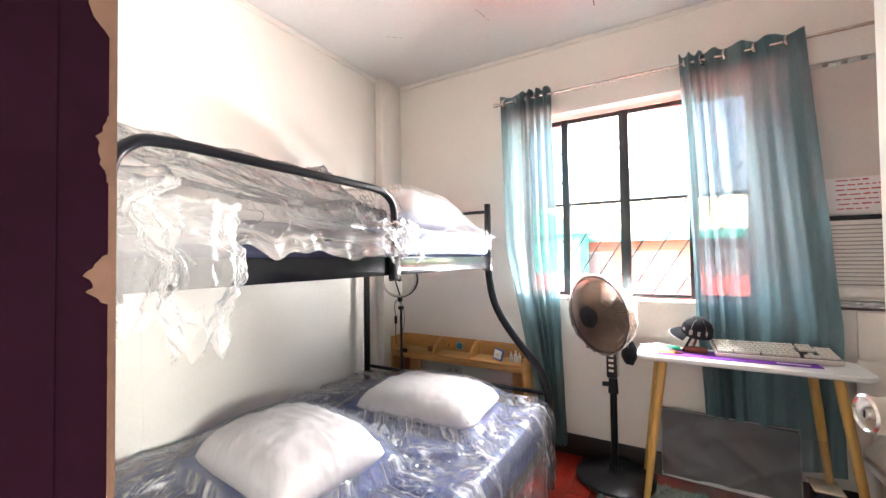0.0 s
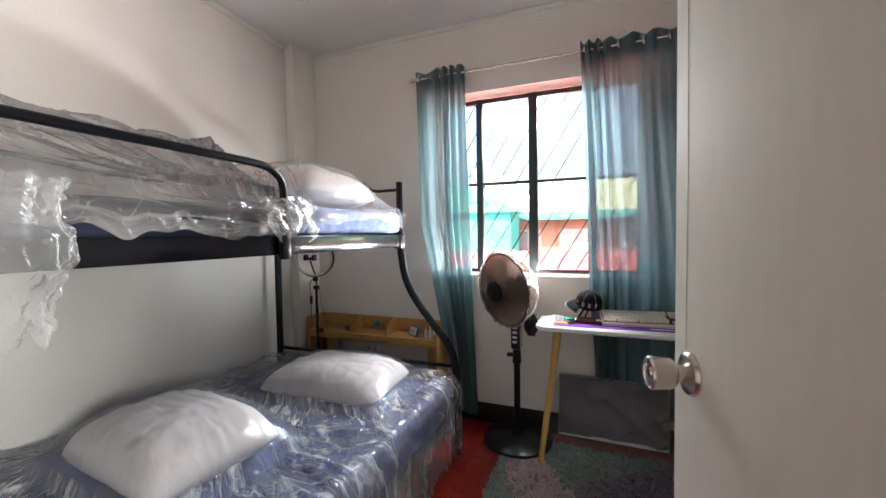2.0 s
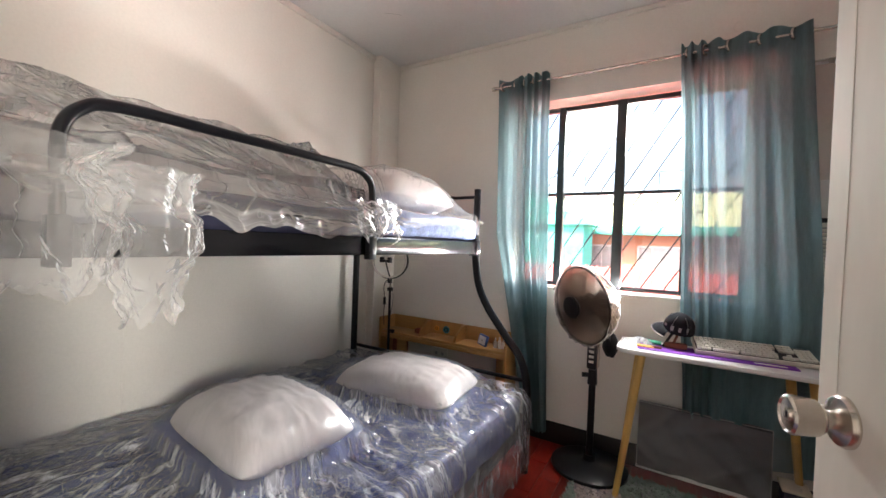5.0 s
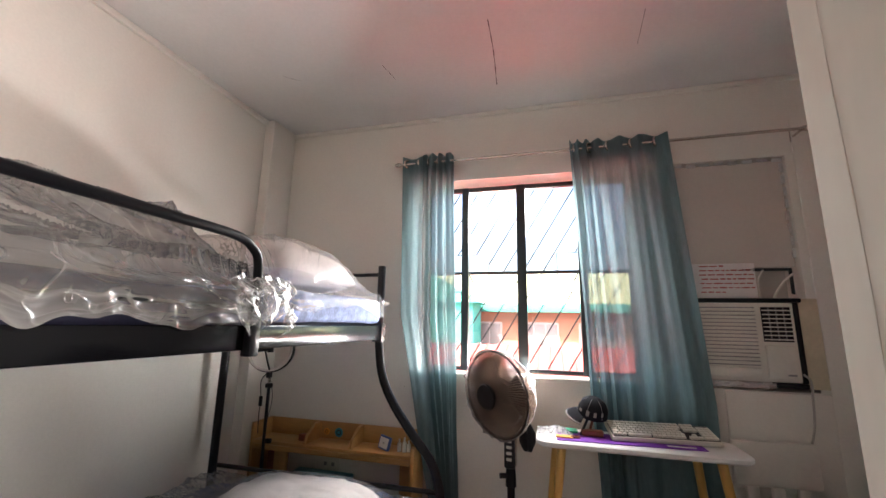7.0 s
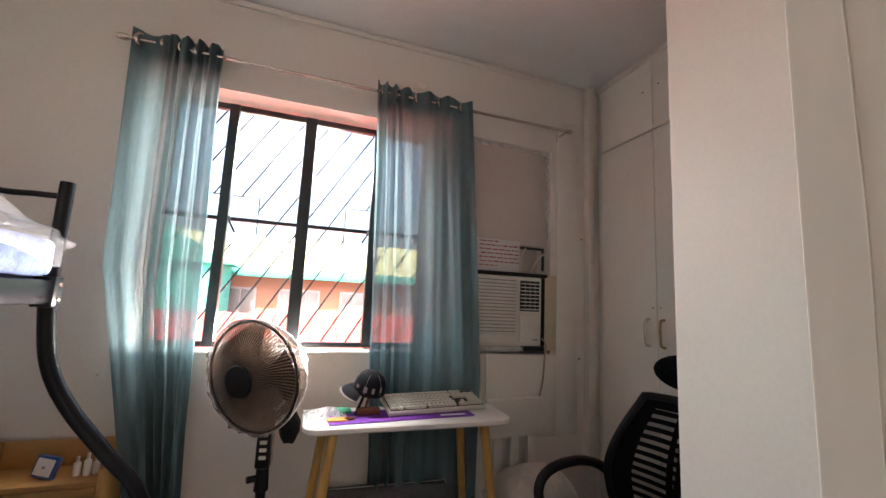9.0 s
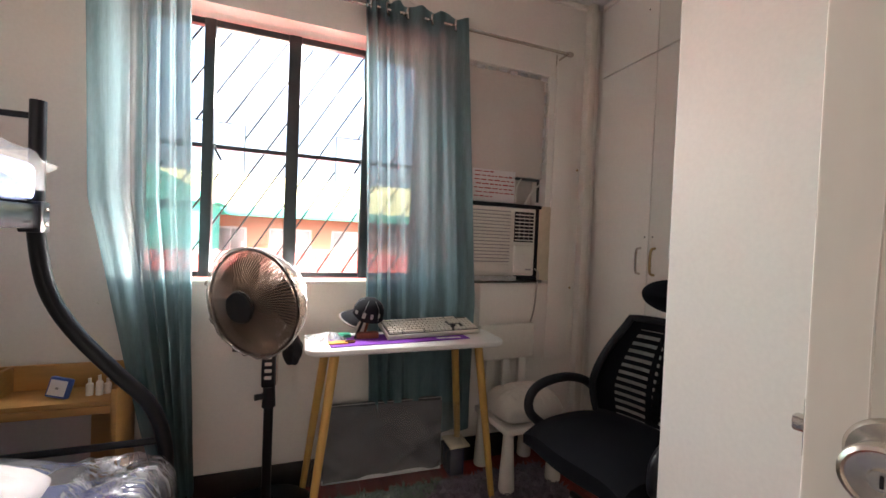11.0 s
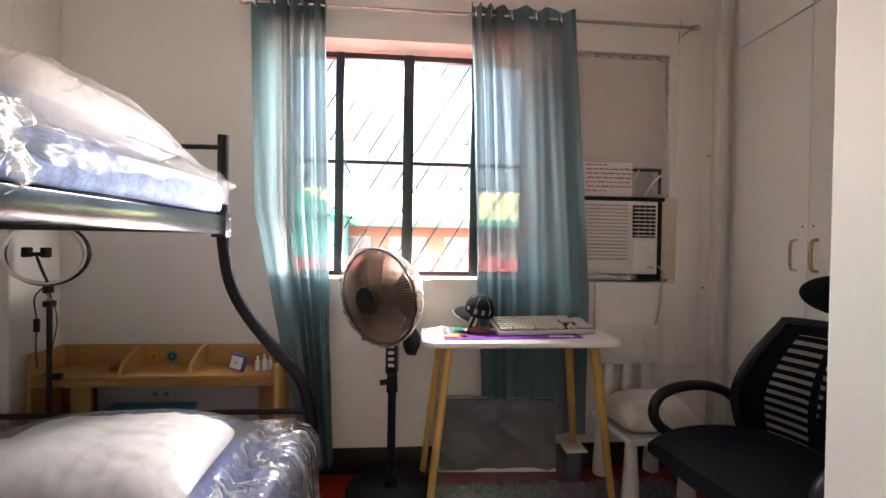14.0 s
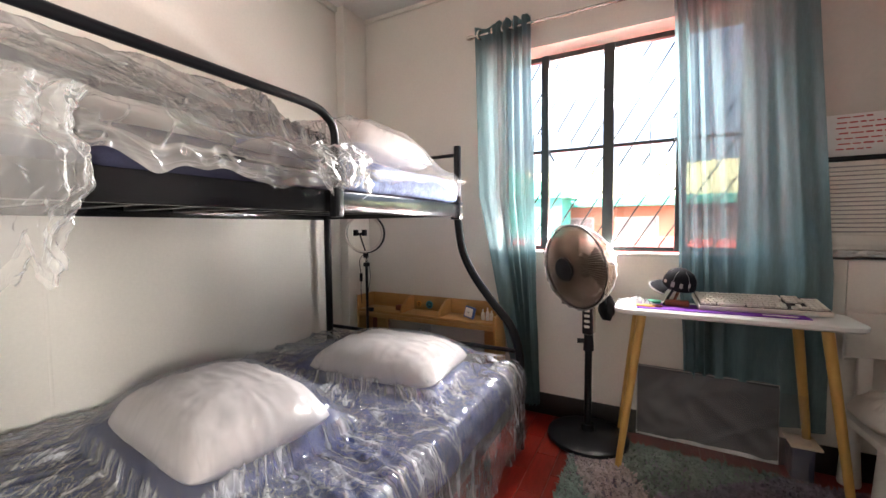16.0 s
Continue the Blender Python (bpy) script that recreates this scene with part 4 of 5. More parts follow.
def pillow(label, c, half, ang, z0, top, seed, mat, category="pillow", name="pillow"):
    bm = bmesh.new()
    ca, sa = math.cos(ang), math.sin(ang)
    for sign in (1, -1):
        def f(a, b):
            u, v = 2 * a - 1, 2 * b - 1
            pin = 1 - 0.10 * (1 - abs(u) ** 2) * abs(v) ** 4
            pin2 = 1 - 0.10 * (1 - abs(v) ** 2) * abs(u) ** 4
            h = ((1 - abs(u) ** 3.0) * (1 - abs(v) ** 3.0)) ** 0.62
            edge = max(abs(u), abs(v))
            h *= 1 + 0.10 * fbm(u * 2, v * 2, seed) + 0.22 * (ridge(u * 5 + seed, v * 1.6, seed) - 0.7) * edge + 0.30 * (ridge(math.atan2(v, u) * 6 + seed, edge * 1.5, seed) - 0.7) * max(0.0, edge - 0.35) + 0.10 * (ridge(u * 2.2, v * 5 + seed, seed) - 0.7)
            blunt = 1 - 0.13 * (u * u * v * v) ** 1.5
            x, y = u * half[0] * pin2 * blunt, v * half[1] * pin * blunt
            z = z0 + top * 0.32 + (h * top * 0.68 if sign > 0 else -h * top * 0.32)
            return Vector((c[0] + x * ca - y * sa, c[1] + x * sa + y * ca, z))
        sheet(bm, 80, 80, f)
    bmesh.ops.remove_doubles(bm, verts=bm.verts, dist=0.0008)
    return single(name, bm, mat, label, category, "pillows on the bunk bed" if name == "pillow" else "")


P1 = ((0.185, 1.39), (0.345, 0.24), radians(4), 0.16)
P2 = ((0.04, 0.655), (0.32, 0.24), radians(-6), 0.20)
PU = ((-0.06, 1.30), (0.42, 0.33), radians(2), 0.21)
ZL, ZU = 0.425, 1.337
pillow("plump pinkish white pillow at the head of the lower berth", P1[0], P1[1], P1[2], ZL, P1[3], 1.0, pillow_cloth)
pillow("plump white pillow lying askew on the lower berth", P2[0], P2[1], P2[2], ZL, P2[3], 5.0, pillow_cloth)
pillow("white pillow under plastic on the upper berth", PU[0], PU[1], PU[2], ZU, PU[3], 8.0, pillow_cloth)

def wrinkle(x, y, seed, k=7.0):
    """Sharp folds that run in two slanting directions, with finer creases between them."""
    wx, wy = x + 0.05 * fbm(x * 3, y * 3, seed), y + 0.05 * fbm(x * 3 + 9, y * 3, seed)
    total = 0.0
    for a, b, f, g in ((0.35, 1.0, 0.7, 0.45), (-0.55, 1.0, 1.0, 0.30), (1.0, 0.25, 0.9, 0.45), (1.0, -0.5, 1.3, 0.35)):
        along, across = wx * b - wy * a, wx * a + wy * b
        r = ridge(across * k * f, along * k * f * 0.12, seed + 3 * f)
        total += g * max(0.0, (r - 0.5) / 0.5) ** 1.6
    for a, b, f, g in ((0.5, 1.0, 1.0, 0.24), (-0.25, 1.0, 1.7, 0.18), (1.0, 0.3, 1.3, 0.26), (1.0, -0.35, 1.9, 0.22), (0.8, 0.6, 2.4, 0.18), (1.0, -0.9, 2.9, 0.13)):
        along, across = wx * b - wy * a, wx * a + wy * b
        r = ridge(across * k * f + 31, along * k * f * 0.10, seed + 7 * f)
        total += g * max(0.0, (r - 0.82) / 0.18)
    return total


def drape(x, y, base, pillows, grow=1.15):
    h = 0.0
    for c, half, ang, top in pillows:
        big = (half[0] * grow, half[1] * (grow + 0.05))
        h = max(h, pillow_height(x, y, c, big, ang, top * 1.02))
    return base + h


def fan(dx, dy, seed, reach=0.3):
    """Taut folds that spread from a gathered point, sharp crests with finer creases beside them."""
    r = math.hypot(dx, dy)
    th = math.atan2(dy, dx) + 0.10 * noise.noise((dx * 5, dy * 5, seed))
    h = 0.0
    for f, g, wide in ((3.2, 0.50, 0.40), (7.0, 0.34, 0.26), (14.0, 0.22, 0.22), (27.0, 0.12, 0.2)):
        h += g * (1.0 - min(1.0, abs(noise.noise((th * f, r * 0.8, seed + f))) / wide))
    return h * min(1.0, r / reach) * math.exp(-max(0.0, r - reach) * 0.5)


def film_sheet(nu, nv, f, lay):
    """A grid surface f(u, v) that also keeps lay(u, v): coordinates across and along its folds, and its slackness."""
    bm = bmesh.new()
    fold, slack = bm.verts.layers.float_vector.new("fold"), bm.verts.layers.float.new("slack")
    grid = []
    for i in range(nu + 1):
        row = []
        for j in range(nv + 1):
            vert = bm.verts.new(f(i / nu, j / nv))
            across, along, layer, loose = lay(i / nu, j / nv)
            vert[fold], vert[slack] = Vector((across, along, layer)), loose
            row.append(vert)
        grid.append(row)
    for i in range(nu):
        for j in range(nv):
            bm.faces.new((grid[i][j], grid[i + 1][j], grid[i + 1][j + 1], grid[i][j + 1]))
    return bm


def polar(dx, dy, layer, scale):
    r = math.hypot(dx, dy)
    return math.atan2(dy, dx) * scale, r * 1.8 * scale, layer


# plastic over the lower berth
def lower_film(u, v):
    x = lerp(BX0 + 0.01, LX1 + 0.16, u)
    y = lerp(BY0 + 0.02, BY1 - 0.012, v)
    edge = LX1 - 0.025
    xe = min(x, edge)
    w = 0.16 * wrinkle(xe, y, 11.0, 12.0)
    near = 1 / (1 + math.exp((y - 0.98) * 9))
    w += near * fan(xe - 0.02, y - 0.78, 2.0) + (1 - near) * fan(xe - 0.10, y - 1.42, 6.0)
    tear = 0.10 * fbm(y * 5, 0.3, 7) + 0.05 * noise.noise((y * 19, 2.0, 1.0))
    if x <= edge:
        lift = drape(x, y, 0.0, (P1, P2))
        loose = 1.0 - 0.86 * min(1.0, lift / 0.06)
        rim = max(0.0, 1 - (edge - x) / 0.10)
        return Vector((x, y, ZL + 0.006 + lift + (0.034 + 0.012 * rim) * w * loose + 0.003 * (1 + fbm(x * 4, y * 4, 4))))
    d = (x - edge) * (1.9 + tear * 2.2)
    roll = min(d, 0.05)
    pleat = ridge(y * 7 + 0.8 * fbm(y * 3, d * 4), d * 2, 2) - 0.6 + 0.5 * (ridge(y * 19 + d * 3, d * 5, 4) - 0.7)
    return Vector((edge + 0.018 + 0.03 * (roll / 0.05) + 0.03 * max(0.0, d - 0.06) + 0.045 * pleat * min(1, d * 6), y,
                   ZL + 0.010 - d + 0.046 * w * max(0.0, 1 - d * 7)))
def lower_lay(u, v):
    x, y = lerp(BX0 + 0.01, LX1 + 0.16, u), lerp(BY0 + 0.02, BY1 - 0.012, v)
    lift = drape(min(x, LX1 - 0.025), y, 0.0, (P1, P2), 1.08)
    loose = (1.0 - 0.88 * min(1.0, lift / 0.03)) * (1.0 if x < LX1 - 0.01 else 0.6)
    if y + 0.06 * math.sin(x * 9) < 1.0:
        return (*polar(x + 0.25, y - 0.80, 0.0, 5.0), loose)
    return (*polar(x + 0.15, y - 1.50, 4.0, 5.0), loose)
bm = film_sheet(300, 400, lower_film, lower_lay)
single("plastic_sheet", bm, film, "clear crinkled plastic cover over the lower mattress", "plastic cover", "plastic covers", smooth="all")

# plastic over the upper berth
def upper_top(x, y):
    s = min(1.0, max(0.0, (BX1 + 0.01 - x) / 0.50))
    ends = min(1.0, max(0.0, (BY1 - y) / 0.30)) * min(1.0, max(0.0, (y + 0.35) / 0.3))
    puff = 0.25 * (s * s * (3 - 2 * s)) * ends ** 0.7 * (1 - 0.8 * min(1.0, max(0.0, (y - 0.86) / 0.22)))
    return max(1.318 + puff, drape(x, y, ZU + 0.006, (PU,), 1.02))
def upper_film(u, v):
    x = lerp(BX0 + 0.0, BX1 + 0.13, u)
    y = lerp(BY0, BY1 - 0.055, v)
    front = BX1 - 0.005
    # folds run from the gathered point at the guard rail's end
    side = fan((front - min(x, front)) * 1.2 + 0.05, 0.86 - y, 3.0, 0.22) if y < 0.86 else fan(front + 0.05 - min(x, front), y - 0.80, 9.0, 0.4)
    w = 0.35 * wrinkle(min(x, front), y * 0.75, 23.0, 4.8) + 1.3 * side
    if x <= front:
        rim = max(0.0, 1 - (front - x) / 0.06)
        return Vector((x + 0.012 * rim * w, y, upper_top(x, y) + (0.042 if y < 0.9 else 0.018) * w + 0.014 * fbm(x * 2.5, y * 2.5, 8)))
    d = x - front
    skirt = 0.72 + 0.45 * fbm(y * 2.6, 1.0, 2) + 0.22 * noise.noise((y * 14, 4.0, 2.0))
    skirt *= 1 - 0.5 * min(1.0, max(0.0, (y - 0.84) / 0.1))
    belly = 0.022 * math.sin(min(1.0, d / 0.06) * math.pi)
    return Vector((front + 0.012 * min(1, d / 0.02) + belly + 0.022 * (ridge(y * 6, d * 9, 5) - 0.4) + 0.010 * ridge(y * 17, d * 14, 8), y,
                   1.318 - d * skirt + 0.020 * w * max(0.0, 1 - d * 8)))
def upper_lay(u, v):
    x, y = lerp(BX0 + 0.0, BX1 + 0.13, u), lerp(BY0, BY1 - 0.055, v)
    far = min(1.0, max(0.0, (y - 0.86) / 0.25))
    return (*polar(BX1 + 0.10 - x, 0.87 - y, 7.0, 1.9), lerp(1.0, 0.22, far))
bm = film_sheet(200, 360, upper_film, upper_lay)
single("plastic_sheet", bm, film_thick, "clear crinkled plastic cover over the upper mattress", "plastic cover", "plastic covers", smooth="all")


def hanging(label, y0, y1, z0, z1, x0, seed, taper):
    bm = bmesh.new()
    def f(u, v):
        a = 2 * math.pi * u
        half = (y1 - y0) / 2 * (1 - taper * v + 0.22 * fbm(v * 3.5, seed, 1))
        mid = (y0 + y1) / 2 + 0.03 * fbm(v * 3, seed, 3)
        crush = 1 + 0.55 * (ridge(2.2 * math.cos(a) + seed, 2.2 * math.sin(a) + 0.5 * v, v * 0.8) - 0.55) + 0.16 * fbm(1.6 * math.cos(a), 1.6 * math.sin(a), v * 3 + seed)
        y = mid + half * crush * math.cos(a)
        x = x0 + 0.022 + 0.034 * crush * math.sin(a) * (0.6 + 0.6 * math.sin(math.pi * v)) + 0.02 * v
        z = lerp(z0, z1, v) + 0.03 * fbm(1.7 * math.cos(a), 1.7 * math.sin(a), seed) * (0.4 + v) + 0.010 * fbm(2 * math.cos(a), 2 * math.sin(a), v * 3)
        cr = 0.0
        for f, g in ((9.0, 0.012), (19.0, 0.006), (37.0, 0.003)):
            cr += g * (1.0 - min(1.0, abs(noise.noise((y * f + seed, z * f * 0.7 + 2 * math.sin(a), seed * 3 + f))) / 0.3))
        x += (cr - 0.008) * (1 if math.sin(a) > 0 else -1)
        y += 0.5 * (cr - 0.008) * math.cos(a)
        return Vector((max(x, x0 - 0.006), y, z))
    sheet(bm, 150, 90, f)
    return single("plastic_scrap", bm, film_scrap, label, "plastic cover", "loose ends of plastic", smooth="all")


hanging("loose crumpled end of clear plastic hanging from the upper berth", 0.015, 0.195, 1.33, 1.03, 0.425, 3.0, 0.55)
hanging("bunched clear plastic round the guard rail's foot", -0.15, 0.05, 1.36, 1.10, 0.43, 9.0, 0.35)
hanging("clear plastic bunched at the guard rail's end", 0.74, 0.90, 1.34, 1.215, 0.412, 19.0, 0.15)

# ---------------------------------------------------------------- head shelf and ring light
shelf = thing("headboard_shelf", "yellow pine headboard shelf standing against the wall", "shelf", at=(-0.06, 2.08, 0))
SX0, SX1, SY0, SY1, SZ0, SZ1 = -0.515, 0.488, 1.975, 2.150, 0.530, 0.640
boxes("side_panel", pine, shelf, (SX0, SY0, 0), (SX0 + 0.018, SY1, SZ1), 0.002)
boxes("side_panel", pine, shelf, (SX1 - 0.018, SY0, 0), (SX1, SY1, SZ0 + 0.055), 0.002)
boxes("shelf_board", pine, shelf, (SX0 + 0.018, SY0, SZ0), (SX1 - 0.018, SY1, SZ0 + 0.018), 0.002)
boxes("back_board", pine, shelf, (SX0 + 0.018, SY1 - 0.012, SZ0 + 0.018), (SX1 - 0.018, SY1, SZ1), 0.001)
boxes("front_lip", pine, shelf, (SX0 + 0.018, SY0 - 0.004, SZ0 - 0.028), (SX1 - 0.018, SY0 + 0.012, SZ0 - 0.001), 0.002)
for x in (-0.17, 0.11):
    bm = bmesh.new()
    pts = [(SY0 + 0.01, SZ0 + 0.018), (SY1 - 0.012, SZ0 + 0.018), (SY1 - 0.012, SZ1), (SY0 + 0.11, SZ1), (SY0 + 0.03, SZ0 + 0.06)]
    a = [bm.verts.new((x, y, z)) for y, z in pts]
    b = [bm.verts.new((x + 0.015, y, z)) for y, z in pts]
    bm.faces.new(a), bm.faces.new(b[::-1])
    for i in range(5):
        bm.faces.new((a[i], a[(i + 1) % 5], b[(i + 1) % 5], b[i]))
    part("divider", bm, pine, shelf, smooth=False)
for x0, x1 in ((SX0 + 0.018, -0.36), (0.36, SX1 - 0.018)):
    boxes("lower_panel", brown_red if x0 < 0 else pine, shelf, (x0, SY1 - 0.03, 0.02), (x1, SY1 - 0.014, SZ0), 0.001)
boxes("lower_panel", pine, shelf, (-0.36, SY0 + 0.02, 0.02), (-0.28, SY0 + 0.036, SZ0 - 0.03), 0.001)
clock = thing("digital_clock", "small white clock with a blue rim on the shelf", "clock", m=pose(0.295, 2.03, 0.551, -12, 8, -18) @ Matrix.Scale(0.9, 4))
boxes("rim", blue_plastic, clock, (-0.042, -0.010, 0.0), (0.042, 0.012, 0.078), 0.008)
boxes("face", paper, clock, (-0.032, -0.0125, 0.010), (0.032, -0.0095, 0.068), 0.001)
boxes("dial_mark", grey_plastic, clock, (-0.006, -0.0135, 0.034), (0.006, -0.012, 0.042))
for x, h in ((0.385, 0.062), (0.415, 0.072), (0.435, 0.055)):
    bm = bmesh.new()
    lathe(bm, [(0, 0), (0.011, 0), (0.011, h * 0.65), (0.005, h * 0.75), (0.005, h), (0, h)], 14, Matrix.Translation((x, 2.04 + 0.01 * math.sin(x * 90), 0.549)))
    single("small_bottle", bm, white_plastic, "small white plastic bottle on the shelf", "bottle", "bottles on the shelf")
for x, r, mt, nm, lb in ((-0.035, 0.026, teal_plastic, "round_sticker", "round teal sticker on the shelf back"), (-0.115, 0.018, orange_paper, "small_figure_sticker", "small orange and black sticker on the shelf back")):
    bm = bmesh.new()
    lathe(bm, [(0, 0), (r, 0), (r, 0.002), (0, 0.002)], 24, Matrix.Translation((x, SY1 - 0.012, 0.585)) @ Matrix.Rotation(radians(90), 4, "X"))
    st = single(nm, bm, mt, lb, "sticker", "stickers on the shelf")
    bm = bmesh.new()
    tube(bm, ring_points(Vector((x, SY1 - 0.0155, 0.585)), Vector((1, 0, 0)), Vector((0, 0, 1)), r * 0.5, 16), r * 0.13, 6, True)
    o = part("ring", bm, dark_plastic, st)
bm = bmesh.new()
box(bm, (-0.235, 2.03, 0.549), (-0.19, 2.07, 0.585), 0.006)
single("small_red_box", bm, brown_red, "small dark red box on the shelf", "box")
plug = thing("wall_socket", "white wall socket below the shelf", "socket", at=(-0.1, YN, 0.40))
boxes("plate", white_plastic, plug, (-0.155, YN - 0.008, 0.36), (-0.035, YN, 0.44), 0.003)
for x in (-0.125, -0.075):
    boxes("outlet", grey_plastic, plug, (x - 0.010, YN - 0.0095, 0.39), (x + 0.010, YN - 0.0075, 0.41), 0.001)
bm = bmesh.new()
box(bm, (-0.27, 1.98, 0.0), (0.09, 2.12, 0.385), 0.012)
single("blue_storage_box", bm, teal_plastic, "blue plastic storage box below the shelf", "box")

ring_lamp = thing("ring_light", "unlit ring light with a phone clamp on a thin stand", "ring light", at=(-0.39, 1.93, 0))
RC = Vector((-0.405, 1.93, 1.06))
bm = bmesh.new()
tube(bm, ring_points(RC, Vector((0.86, 0.50, 0)).normalized(), Vector((0, 0, 1)), 0.118, 48), 0.009, 10, True, flat=0.6)
part("ring", bm, board_grey, ring_lamp, "unlit white diffuser ring")
bm = bmesh.new()
tube(bm, ring_points(RC + Vector((0.004, 0.008, 0)), Vector((0.86, 0.50, 0)).normalized(), Vector((0, 0, 1)), 0.124, 48), 0.008, 8, True)
part("housing", bm, dark_plastic, ring_lamp)
tubes("stand", dark_plastic, ring_lamp, [(-0.392, 1.935, 0.02), (-0.392, 1.935, 0.86)], 0.009, 10)
tubes("upper_tube", chrome, ring_lamp, [(-0.395, 1.935, 0.86), (-0.397, 1.935, 0.935)], 0.006, 8)
boxes("stand_collar", dark_plastic, ring_lamp, (-0.408, 1.92, 0.845), (-0.376, 1.95, 0.87), 0.003)
boxes("tilt_joint", dark_plastic, ring_lamp, (-0.410, 1.922, 0.90), (-0.384, 1.948, 0.93), 0.004)
boxes("knob", dark_plastic, ring_lamp, (-0.376, 1.925, 0.55), (-0.345, 1.945, 0.575), 0.004)
tubes("clamp_arm", dark_plastic, ring_lamp, smooth_path([(-0.395, 1.93, 0.945), (-0.41, 1.92, 1.0), (-0.425, 1.915, 1.055)], 4), 0.005, 8)
boxes("phone_clamp", dark_plastic, ring_lamp, (-0.475, 1.905, 1.05), (-0.38, 1.925, 1.066), 0.003)
for x in (-0.47, -0.40):
    boxes("clamp_jaw", dark_plastic, ring_lamp, (x, 1.90, 1.045), (x + 0.022, 1.93, 1.085), 0.004)
for k in range(3):
    a = 2.1 * k + 0.4
    tubes("foot", dark_plastic, ring_lamp, [(-0.392, 1.935, 0.14), (-0.392 + 0.15 * math.cos(a), 1.935 + 0.11 * math.sin(a), 0.006)], 0.007, 8)
tubes("cable", dark_plastic, ring_lamp, smooth_path([(-0.40, 1.93, 0.935), (-0.44, 1.925, 0.88), (-0.425, 1.92, 0.78), (-0.43, 1.92, 0.70), (-0.425, 1.92, 0.60)], 6), 0.0025, 6)
tubes("cable", dark_plastic, ring_lamp, smooth_path([(-0.395, 1.93, 0.93), (-0.355, 1.925, 0.80), (-0.37, 1.92, 0.68), (-0.39, 1.925, 0.60)], 6), 0.002, 6)
boxes("cable_switch", dark_plastic, ring_lamp, (-0.436, 1.913, 0.745), (-0.418, 1.927, 0.80), 0.004)

# ---------------------------------------------------------------- standing fan
FAN_YAW = -38.0
fan = thing("standing_fan", "black standing fan with its head wrapped in clear plastic", "fan", at=(1.0, 1.97, 0))
FB = Vector((0.985, 1.975, 0))
bm = bmesh.new()
lathe(bm, [(0, 0.012), (0.19, 0.012), (0.198, 0.020), (0.196, 0.034), (0.17, 0.045), (0.06, 0.055), (0.035, 0.062), (0.030, 0.09), (0, 0.09)], 48, Matrix.Translation(FB))
part("base", bm, black_steel, fan, "round glossy black base")
tubes("lower_pole", black_steel, fan, [(FB.x, FB.y, 0.06), (FB.x, FB.y, 0.50)], 0.018, 14)
tubes("collar", dark_plastic, fan, [(FB.x, FB.y, 0.47), (FB.x, FB.y, 0.55)], [0.026, 0.022], 14)
tubes("upper_pole", chrome, fan, [(FB.x, FB.y, 0.55), (FB.x, FB.y, 0.63)], 0.011, 12)
bm = bmesh.new()
box(bm, (-0.026, -0.036, 0.555), (0.026, 0.02, 0.745), 0.009)
hm = Matrix.Translation(FB) @ Matrix.Rotation(radians(-6), 4, "Z")
bmesh.ops.transform(bm, matrix=hm, verts=bm.verts)
panel = part("control_box", bm, dark_plastic, fan)
for i in range(4):
    boxes("button", white_plastic, panel, (-0.013, -0.041, 0.59 + i * 0.027), (0.013, -0.035, 0.604 + i * 0.027), 0.003, "", hm)
boxes("trim", chrome, panel, (0.0265, -0.032, 0.565), (0.030, 0.01, 0.735), 0.001, "", hm)
tubes("height_knob", dark_plastic, fan, [(FB.x - 0.02, FB.y - 0.02, 0.52), (FB.x - 0.05, FB.y - 0.03, 0.52)], 0.012, 10)
# the head looks along its local -y
head_m = Matrix.Translation((0.922, 1.925, 0.893)) @ Matrix.Rotation(radians(FAN_YAW), 4, "Z") @ Matrix.Rotation(radians(7), 4, "X")
face_m = head_m @ Matrix.Rotation(radians(90), 4, "X")
R = 0.205
bm = bmesh.new()
lathe(bm, [(0, -0.17), (0.045, -0.17), (0.062, -0.14), (0.065, -0.06), (0.05, -0.04), (0, -0.04)], 24, face_m)
part("motor", bm, dark_plastic, fan)
bm = bmesh.new()
def guard_z(r, front):
    k = (r / R) ** 2
    return (0.060 * (1 - k) if front else -0.060 * (1 - k ** 1.5))
for front in (True, False):
    for i in range(96):
        a = 2 * math.pi * i / 96
        tw = 0.22 if front else 0.0
        pts = []
        for j in range(6):
            r = lerp(0.058, R, j / 5)
            aa = a + tw * (1 - r / R)
            pts.append(face_m @ Vector((r * math.cos(aa), r * math.sin(aa), guard_z(r, front))))
        tube(bm, pts, 0.0021, 4)
part("guard_wires", bm, fan_guard, fan, "wire guard of the fan")
bm = bmesh.new()
tube(bm, [face_m @ p for p in ring_points(Vector((0, 0, 0)), Vector((1, 0, 0)), Vector((0, 1, 0)), R, 64)], 0.006, 8, True)
part("guard_rim", bm, dark_plastic, fan)
bm = bmesh.new()
lathe(bm, [(0, 0.056), (0.058, 0.056), (0.062, 0.064), (0.056, 0.074), (0, 0.078)], 28, face_m)
part("guard_hub", bm, dark_plastic, fan, "round black hub of the guard")
for b in range(3):
    bm = bmesh.new()
    def blade(u, v):
        r = lerp(0.04, 0.18, u)
        a = 2.094 * b + (v - 0.5) * lerp(0.9, 1.35, u)
        return face_m @ Vector((r * math.cos(a), r * math.sin(a), -0.02 + 0.03 * (v - 0.5)))
    sheet(bm, 8, 8, blade)
    part("blade", bm, dark_plastic, fan)
